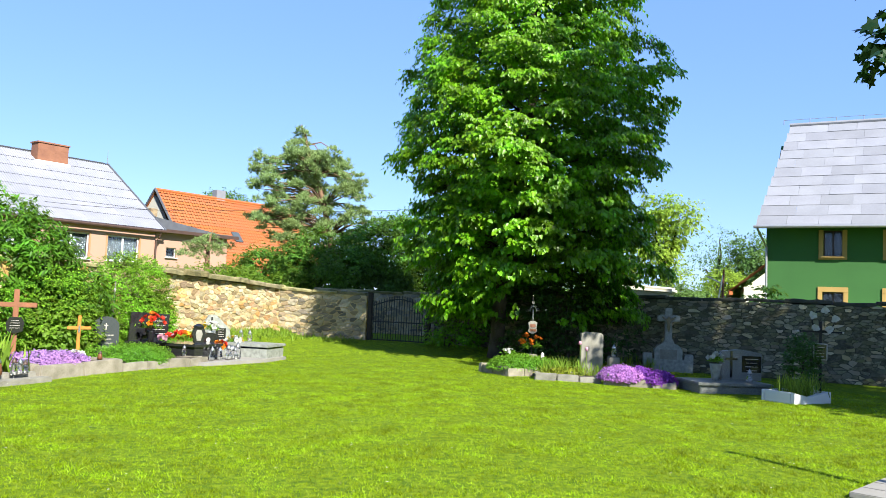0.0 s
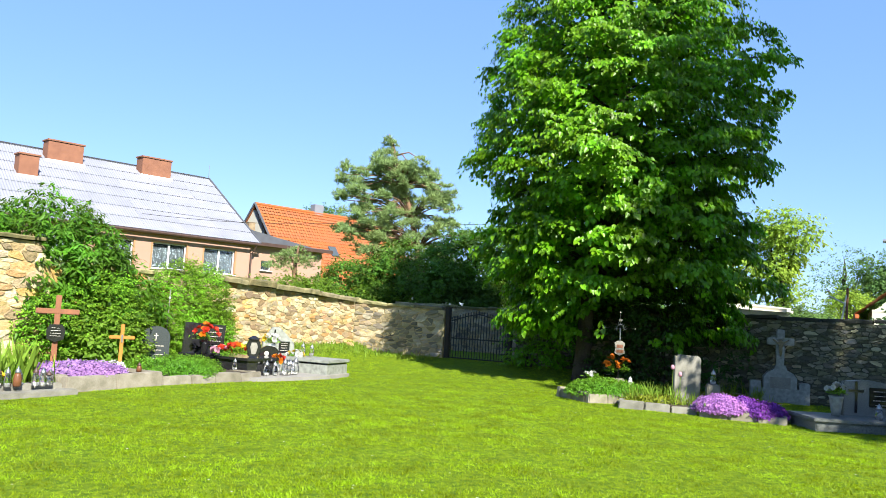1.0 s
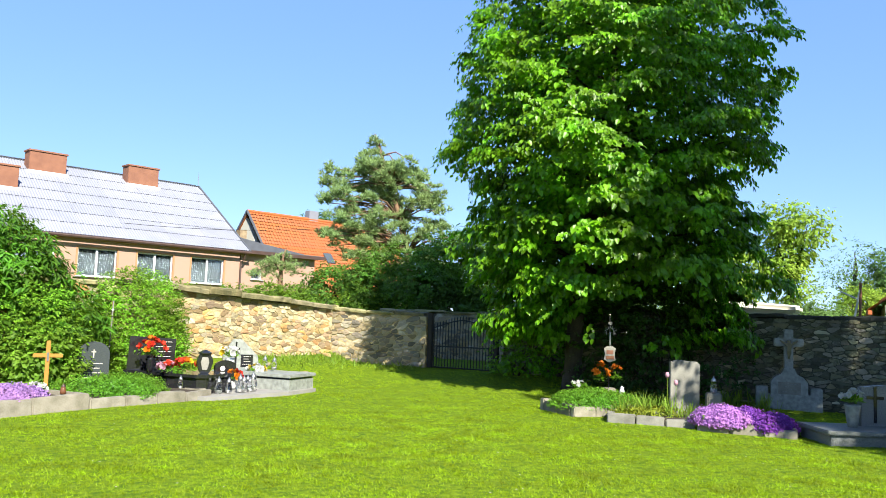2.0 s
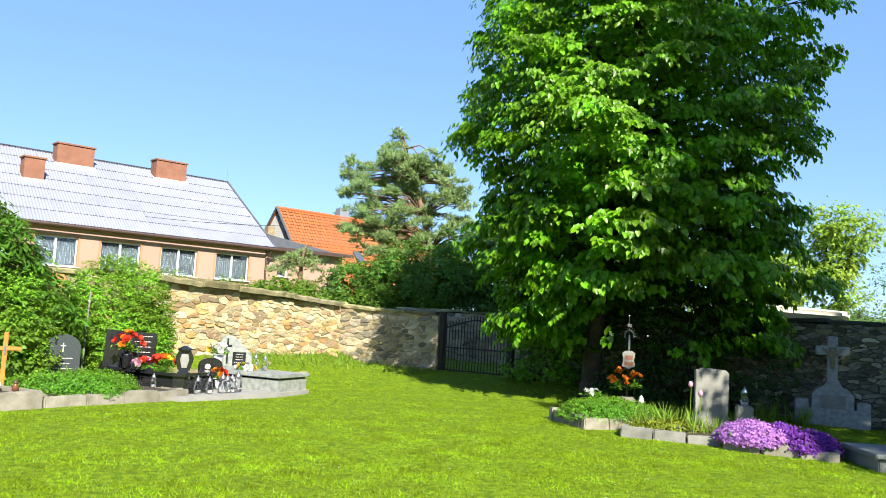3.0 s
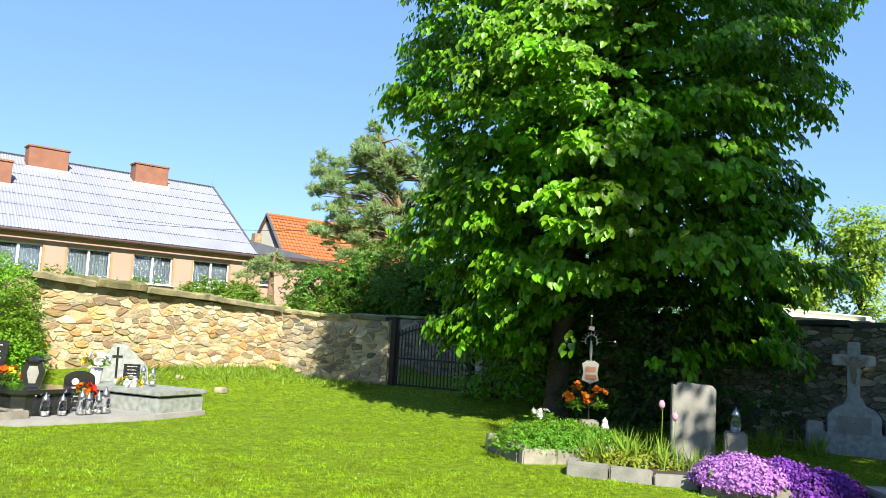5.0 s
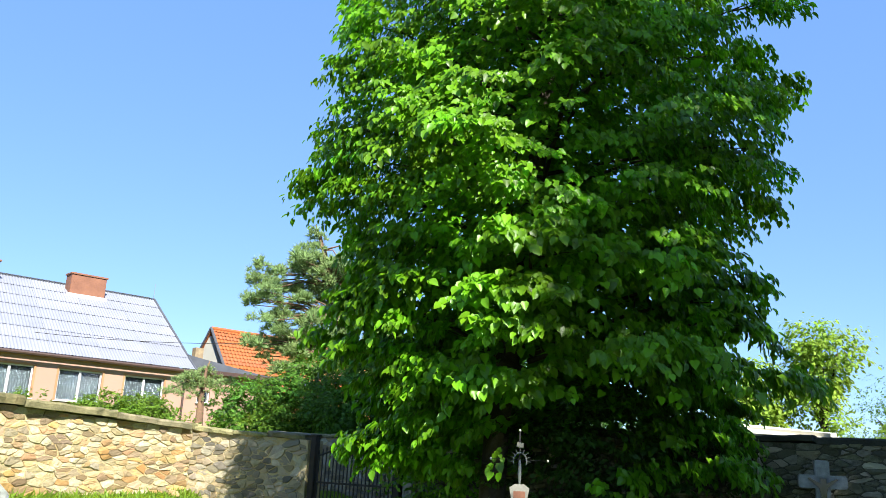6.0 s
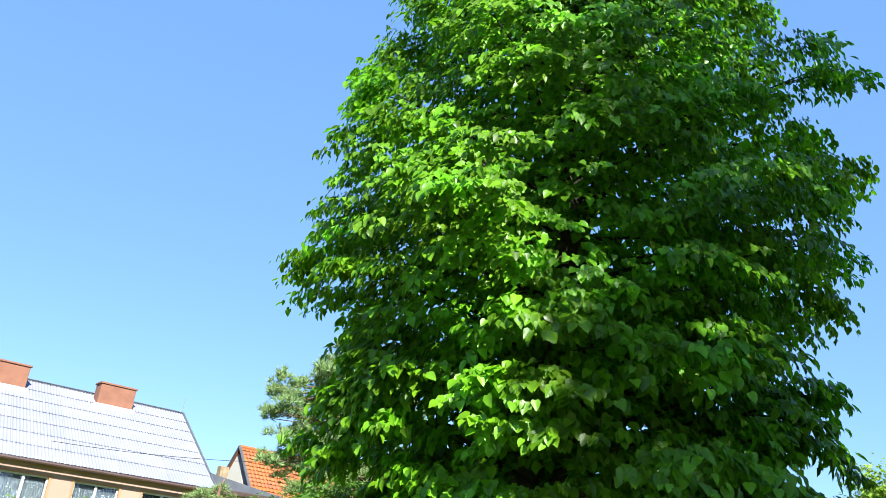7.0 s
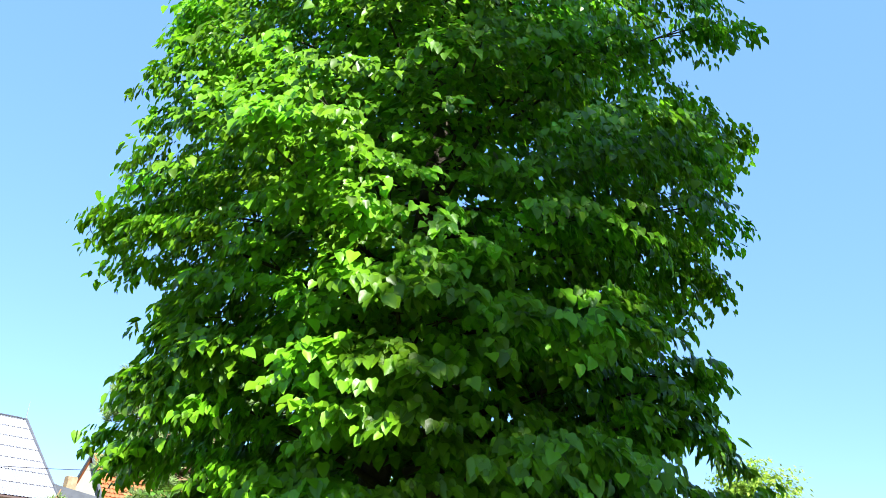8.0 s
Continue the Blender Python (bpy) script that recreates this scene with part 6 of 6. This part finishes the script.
# pale stones lying loose on the bank below the sunny wall
for x, y, w in ((3.55, 22.0, 0.24), (4.3, 24.75, 0.2), (2.75, 22.3, 0.14)):
    loose = tagged(part("loose_stone", box((w, w * 0.7, w * 0.55), (0, 0, w * 0.2), w * 0.12, None, w * 0.1), M["stone_warm"]), "pale sandy stone lying loose in the grass", "stone", "loose stones")
    loose.matrix_world = turned(70 * x, x, y, ground_z(x, y))

# the shaded row below the linden
kerb_bed("sandstone_bed", turned(9, 7.55, 15.42, 0.0), 1.25, 1.15, 0.2, 3, "concrete", "grave bed with sandy stone kerb under the linden", 0.13, 21)
cushion("ground_cover", (8.06, 16.05, 0.14), [((0, 0, 0), (0.6, 0.52, 0.26)), ((-0.32, -0.2, 0), (0.42, 0.36, 0.22)), ((0.48, -0.12, 0), (0.45, 0.42, 0.22)), ((0.3, 0.35, 0), (0.45, 0.35, 0.25))], "cover", 22, "thick green ground cover spilling over a kerb", "plant", 0.034, 330, "cover", S2, 7)
bouquet((8.05, 16.45, 0.42), ["white_f"], 8, 0.16, 0.1, "small white flowers in the ground cover", 121, None, 0.04)
sh = thing("iron_cross", turned(-8, 8.76, 16.72, 0.0), "thin black iron cross with white knobs and a grey figure", "cross")
part("upright", box((0.016, 0.012, 1.72), (0, 0, 0.86), 0.003), M["iron"], sh)
part("crossbar", box((0.62, 0.006, 0.006), (0, -0.002, 1.42), 0.002), M["iron"], sh)
for x, z in ((0, 1.74), (-0.32, 1.42), (0.32, 1.42)):
    part("knob", lathe([(0.005, -0.015), (0.016, 0), (0.005, 0.015)], 10), M["wax"], sh, smooth=True).location = (x, 0, z)
part("nameplate", box((0.075, 0.008, 0.055), (0.0, -0.03, 1.58), 0.003, Euler((0, 0.15, 0)).to_matrix()), M["pale"], sh)
halo = bmesh.new()
add_tube(halo, [(0.075 * math.cos(a), -0.03, 1.4 + 0.095 * math.sin(a)) for a in np.linspace(-0.3, math.pi + 0.3, 13)], [0.008] * 13, 6)
for k in range(9):
    a = math.pi * k / 8
    add_tube(halo, [(0.085 * math.cos(a), -0.03, 1.4 + 0.1 * math.sin(a)), (0.13 * math.cos(a), -0.03, 1.4 + 0.145 * math.sin(a))], [0.005, 0.002], 4)
part("halo", halo, M["granite_dark"], sh, "grey metal ray wreath")
part("figure", lathe([(0.012, 0), (0.02, 0.1), (0.018, 0.2), (0.01, 0.26)], 8), M["granite_dark"], sh).location = (0, -0.03, 1.16)
pl = part("plaque", slab([(-0.11, 0.05), (0, 0), (0.11, 0.05), (0.09, 0.15), (0.11, 0.26), (0.05, 0.3), (-0.05, 0.3), (-0.11, 0.26), (-0.09, 0.15)], -0.04, -0.02, "y"), M["pale"], sh, "cream and brown enamel shield")
pl.location.z = 0.86
part("picture", box((0.13, 0.006, 0.07), (0, -0.042, 0.19)), M["brick"], pl)
part("picture", box((0.15, 0.006, 0.06), (0.005, -0.042, 0.09)), M["wood"], pl)
bouquet((8.55, 16.62, 0.48), ["orange_f", "orange_f"], 8, 0.13, 0.36, "orange artificial flowers tied low on a cross", 122, None, 0.07)
bouquet((8.88, 16.66, 0.5), ["orange_f"], 5, 0.09, 0.3, "orange artificial flowers tied to a cross", 123, None, 0.065)
part("footing", box((0.24, 0.2, 0.4), (0, 0, 0.2), 0.02), M["concrete"], sh, "small concrete block")
lantern((8.85, 16.35, 0.3), 0.17, 0.05, "wax", "white grave candle beside a cross", "white")

kerb_bed("pale_kerb_bed", turned(-29, 7.86, 14.82, 0.0), 1.34, 1.0, 0.14, 3, "pale", "grave bed with broken pale kerb stones", 0.12, 23, 0.05)
cushion("yellow_ground_cover", (8.75, 14.95, 0.08), [((0, 0, 0), (0.5, 0.35, 0.14)), ((-0.35, 0.1, 0), (0.35, 0.3, 0.12))], "cover_yellow", 24, "low yellow-green ground cover", "plant", 0.05, 120, "cover_yellow", S2, 6)
for k, (x, y, h, n, m) in enumerate(((8.35, 15.1, 0.36, 60, "tallgrass"), (8.75, 15.2, 0.4, 60, "iris"), (9.1, 14.75, 0.35, 50, "tallgrass"), (8.95, 15.25, 0.3, 40, "iris"), (9.3, 14.6, 0.25, 60, "tallgrass"))):
    blade_plant("garden_grass", (x, y, 0.1), n, h, m, "tuft of long garden grass", 130 + k, 0.35, 0.6)
for k, (x, y, h) in enumerate(((8.95, 14.9, 0.62), (9.08, 14.85, 0.5))):
    t = thing("tulip", turned(40 * k, x, y, 0.1), "pale pink tulip on a long stem", "flower", "tulips")
    part("stem", tube([(0, 0, -0.05), (0.01, 0, h)], [0.006, 0.005], 6), M["iris"], t)
    part("blossom", lathe([(0.008, h), (0.035, h + 0.03), (0.036, h + 0.06), (0.02, h + 0.095)], 8), M["pink"], t, smooth=True)
    blade = blade_plant("leaves", (0, 0, 0), 4, 0.3, "iris", "x", 140 + k, 0.3, 1.2, 0.01)
    for c in list(blade.children):
        c.parent = t
        c.name = "leaf"
    bpy.data.objects.remove(blade)
hs = headstone("plain_gravestone", turned(-14, 9.62, 15.5, 0.0), [(-0.25, 0), (0.25, 0), (0.25, 0.92), (0.2, 0.97), (-0.16, 0.99), (-0.21, 0.95), (-0.25, 0.97)], 0.12, "pale", "plain pale weathered sandstone gravestone")
ped = tagged(part("stone_pedestal", box((0.24, 0.24, 0.5), (0, 0, 0.22), 0.02, None, 0.01), M["concrete"]), "low square concrete pedestal beside a gravestone", "pedestal")
ped.matrix_world = turned(-20, 9.98, 15.2, 0)
lantern((9.98, 15.2, 0.47), 0.28, 0.06, "glass", "clear glass grave candle on a pedestal")

kerb_bed("phlox_bed", turned(-39, 8.95, 13.98, 0.0), 1.4, 0.9, 0.13, 3, "concrete", "grave bed edged with dark stone blocks", 0.13, 25, 0.06)
cushion("phlox_cushion", (9.38, 13.95, 0.1), [((0, 0, 0), (0.34, 0.32, 0.25)), ((0.15, -0.15, 0), (0.28, 0.24, 0.2)), ((-0.14, 0.1, 0), (0.28, 0.26, 0.21))], "rose", 26, "dome of rose-purple creeping phlox", "flowers", 0.021, 1500)
cushion("phlox_cushion", (9.93, 13.56, 0.08), [((0, 0, 0), (0.31, 0.28, 0.21)), ((0.1, -0.06, 0), (0.24, 0.23, 0.18)), ((-0.22, 0.26, 0), (0.31, 0.27, 0.25))], "violet", 27, "dome of deep violet creeping phlox", "flowers", 0.021, 1500)

# stone cross before the shaded wall
cr = thing("stone_cross", turned(-30, 12.75, 17.0, -0.02), "grey stone cross with a figure on a scrolled pedestal", "gravestone")
part("base", box((1.05, 0.42, 0.36), (0, 0.1, 0.16), 0.025), M["granite"], cr)
part("pedestal", slab([(-0.34, 0.3), (0.34, 0.3), (0.34, 0.58), (0.26, 0.68), (0.14, 0.74), (0.1, 0.84), (-0.1, 0.84), (-0.14, 0.74), (-0.26, 0.68), (-0.34, 0.58)], -0.1, 0.2, "y"), M["granite"], cr)
part("shaft", box((0.17, 0.14, 0.8), (0, 0.06, 1.22), 0.015), M["granite"], cr)
part("arms", box((0.56, 0.136, 0.16), (0, 0.058, 1.36), 0.015), M["granite"], cr)
part("figure", slab([(-0.035, 0.2), (0.035, 0.2), (0.05, 0.27), (0.17, 0.37), (0.16, 0.39), (0.035, 0.32), (0.03, 0.38), (-0.03, 0.38), (-0.035, 0.32), (-0.16, 0.39), (-0.17, 0.37), (-0.05, 0.27)], -0.05, -0.015, "y"), M["black"], cr, "dark cast figure").location.z = 1.02
part("figure_body", slab([(-0.015, 0), (0.015, 0), (0.035, 0.12), (0.034, 0.215), (-0.034, 0.215), (-0.035, 0.12)], -0.052, -0.015, "y"), M["black"], cr).location.z = 1.03
pl = part("plaque", box((0.42, 0.02, 0.24), (0, -0.11, 0.46), 0.004), M["pale"], cr, "pale inscription tablet")
bars(pl, -0.16, 0.16, 0.54, 4, -0.12, 0.022, 0.05, 15, "granite_dark")
for x in (-0.5, 0.5):
    part("block", box((0.22, 0.3, 0.5), (x, 0.06, 0.23), 0.02), M["granite"], cr)
blade_plant("weed_tuft", (12.1, 16.9, 0.0), 70, 0.4, "tallgrass", "tuft of weeds beside the stone cross", 150, 0.4, 0.6)
blade_plant("weed_tuft", (11.6, 17.2, 0.0), 70, 0.45, "tallgrass", "tuft of weeds before the wall", 151, 0.4, 0.6)

# dark granite grave
DA = -14.0
g = thing("granite_grave", turned(DA, 10.12, 12.5, 0.0), "dark speckled granite grave in shade", "grave")
part("plinth", box((1.4, 0.95, 0.22), (0.7, 0.5, 0.04), 0.012), M["granite_dark"], g)
part("slab", box((1.5, 1.06, 0.06), (0.7, 0.5, 0.18), 0.012), M["granite_dark"], g)
hs = headstone("granite_gravestone", turned(DA, 11.4, 12.88, 0.205), [(-0.4, 0), (0.44, 0), (0.44, 0.55), (0.12, 0.6), (-0.06, 0.61), (-0.4, 0.57)], 0.12, "granite_dark", "broad speckled granite gravestone with a black plaque")
small_cross(hs, -0.2, 0.06, 0.52, -0.008, "black", 0.24, 0.08)
pl = part("plaque", box((0.4, 0.012, 0.32), (0.22, -0.006, 0.33), 0.003), M["black"], hs, "black plaque")
bars(pl, 0.07, 0.37, 0.43, 4, -0.012, 0.035, 0.075, 19)
bouquet((10.8, 12.9, 0.21), ["white_f"], 12, 0.15, 0.2, "white chrysanthemums in a grey vase", 160, (0.11, 0.32, "granite"), 0.06)
lantern((11.28, 12.5, 0.21), 0.26, 0.06, "glass", "clear glass grave candle on a granite slab")

# white trough with a dark conifer, and an iron cross with white roses behind it
g = thing("white_trough", turned(9, 10.78, 10.86, 0.0), "white concrete trough with earth and grasses", "planter")
part("front", slab([(0, 0.0), (1.0, 0.0), (1.0, 0.2), (0.7, 0.17), (0.42, 0.12), (0.2, 0.16), (0, 0.2)], 0, 0.08, "y"), M["white"], g)
part("back", box((1.0, 0.08, 0.2), (0.5, 0.64, 0.1), 0.01), M["white"], g)
for x in (0.04, 0.96):
    part("side", box((0.08, 0.518, 0.2), (x, 0.34, 0.1), 0.01), M["white"], g)
part("earth", box((0.838, 0.518, 0.12), (0.5, 0.34, 0.06), 0.01), M["earth"], g)
for k, (x, y) in enumerate(((11.05, 11.2), (11.3, 11.22), (11.5, 11.25), (11.15, 11.35))):
    blade_plant("planted_grass", (x, y, 0.11), 70, 0.4, "tallgrass", "tuft of dark planted grass in a trough", 170 + k, 0.28, 0.5)
shrub("dark_conifer", (11.82, 11.75, 0.0), [((0, 0, 0.55), (0.25, 0.22, 0.55)), ((0.05, 0.0, 0.8), (0.2, 0.2, 0.38))], 0.06, "shrub", "narrow dark green conifer behind the trough", 177, per=150, count=12, reach=0.14, droop=-0.2)
st = thing("rose_cross", turned(-44, 12.14, 11.62, 0.0), "thin black iron cross with white knobs and an enamel plaque", "cross")
part("upright", box((0.05, 0.03, 1.45), (0, 0, 0.72), 0.006), M["iron"], st)
part("crossbar", box((0.74, 0.025, 0.03), (0, -0.004, 1.25), 0.006), M["iron"], st)
for x in (-0.38, 0.38):
    part("knob", lathe([(0.006, -0.02), (0.026, 0), (0.006, 0.02)], 10), M["wax"], st, smooth=True).location = (x, 0, 1.25)
pl = part("plaque", box((0.24, 0.012, 0.31), (0, -0.034, 0.88), 0.006), M["wax"], st, "black enamel plaque with a pale rim")
part("field", box((0.205, 0.006, 0.275), (0, -0.042, 0.88), 0.002), M["black"], pl)
bars(pl, -0.08, 0.08, 0.96, 4, -0.046, 0.04, 0.055, 23)
wreath = thing("rose_wreath", turned(-44, 12.1, 11.52, 1.46), "ring of five large white artificial roses", "flowers")
ring = bmesh.new()
add_tube(ring, [(0.19 * math.cos(a), 0.02, 0.19 * math.sin(a)) for a in np.linspace(0, 2 * math.pi, 17)], [0.012] * 17, 6)
part("wire_ring", ring, M["iron"], wreath)
for k in range(5):
    a = 1.45 + k * 1.257
    bloom = heads("rose", np.random.default_rng(180 + k), np.array([(0.0, 0.0, 0.0)]), np.array([(0.1, -1.0, 0.25)]), 16, 0.078, M["white_f"], wreath)
    bloom.location = (0.2 * math.cos(a), -0.03, 0.19 * math.sin(a))
lantern((11.62, 11.3, 0.12), 0.2, 0.05, "wax", "white grave candle in a trough", "silver")
pave = tagged(mesh("pavement", [(5.8, 5.17, 0.038), (6.88, 5.66, 0.038), (13, 3.4, 0.038), (9, -4, 0.038), (5.8, 5.17, -0.1), (6.88, 5.66, -0.1), (13, 3.4, -0.1), (9, -4, -0.1)], [(3, 2, 1, 0), (0, 1, 5, 4), (1, 2, 6, 5), (2, 3, 7, 6), (3, 0, 4, 7)], M["concrete"]), "pale grey paved churchyard path", "path", kind="structure")
for i in range(4):
    for j in range(5):
        p = Vector((5.75, 5.2, 0)) + Vector((0.911, 0.412, 0)) * (0.32 * i + 0.16) + Vector((0.412, -0.911, 0)) * (0.48 * j + 0.24)
        part("paving_slab", box((0.305, 0.465, 0.05), (0, 0, 0), 0.008), M["paving"], pave).matrix_local = turned(24.3, p.x, p.y, 0.034)
# stand-in for an unknown object out of view; casts the thin lawn shadow
tall = thing("shadow_pole", turned(0, 6.64, 4.3, 0.0), "unseen upright pole added to cast a thin shadow on the lawn", "pole")
part("shaft", tube([(0, 0, -0.2), (0, 0, 2.3)], [0.06, 0.045], 10), M["wood"], tall)


# ---- stones of the walls, piece by piece ----
def lay_stones():
    for base, polys, rng, stone, rest, foot, head, tall, near in STONES:
        own, joined = 0, ([], [])
        deep = (0.012, 0.055) if "grey" in stone else (0.0, 0.03)
        for poly in polys:
            (cx, cz), verts, faces = stone_shape(rng, poly, rng.choice((0.0, 0.003, 0.007, 0.012)), rng.uniform(*deep))
            k = (head(cx) - foot(cx)) / tall
            at = Vector((cx, 0, foot(cx) + cz * k))
            verts = [(x, y, z * k) for x, y, z in verts]
            if near[0] <= cx <= near[1] and own < 300:
                ob = mesh("stone", verts, faces, M[stone], base)
                ob.location = at
                own += 1
            else:
                o = len(joined[0])
                joined[0].extend((x + at.x, y + at.y, z + at.z) for x, y, z in verts)
                joined[1].extend(tuple(i + o for i in f) for f in faces)
        if joined[0]:
            mesh("stones", joined[0], joined[1], M[rest], base)["kind"] = "stuff"


lay_stones()
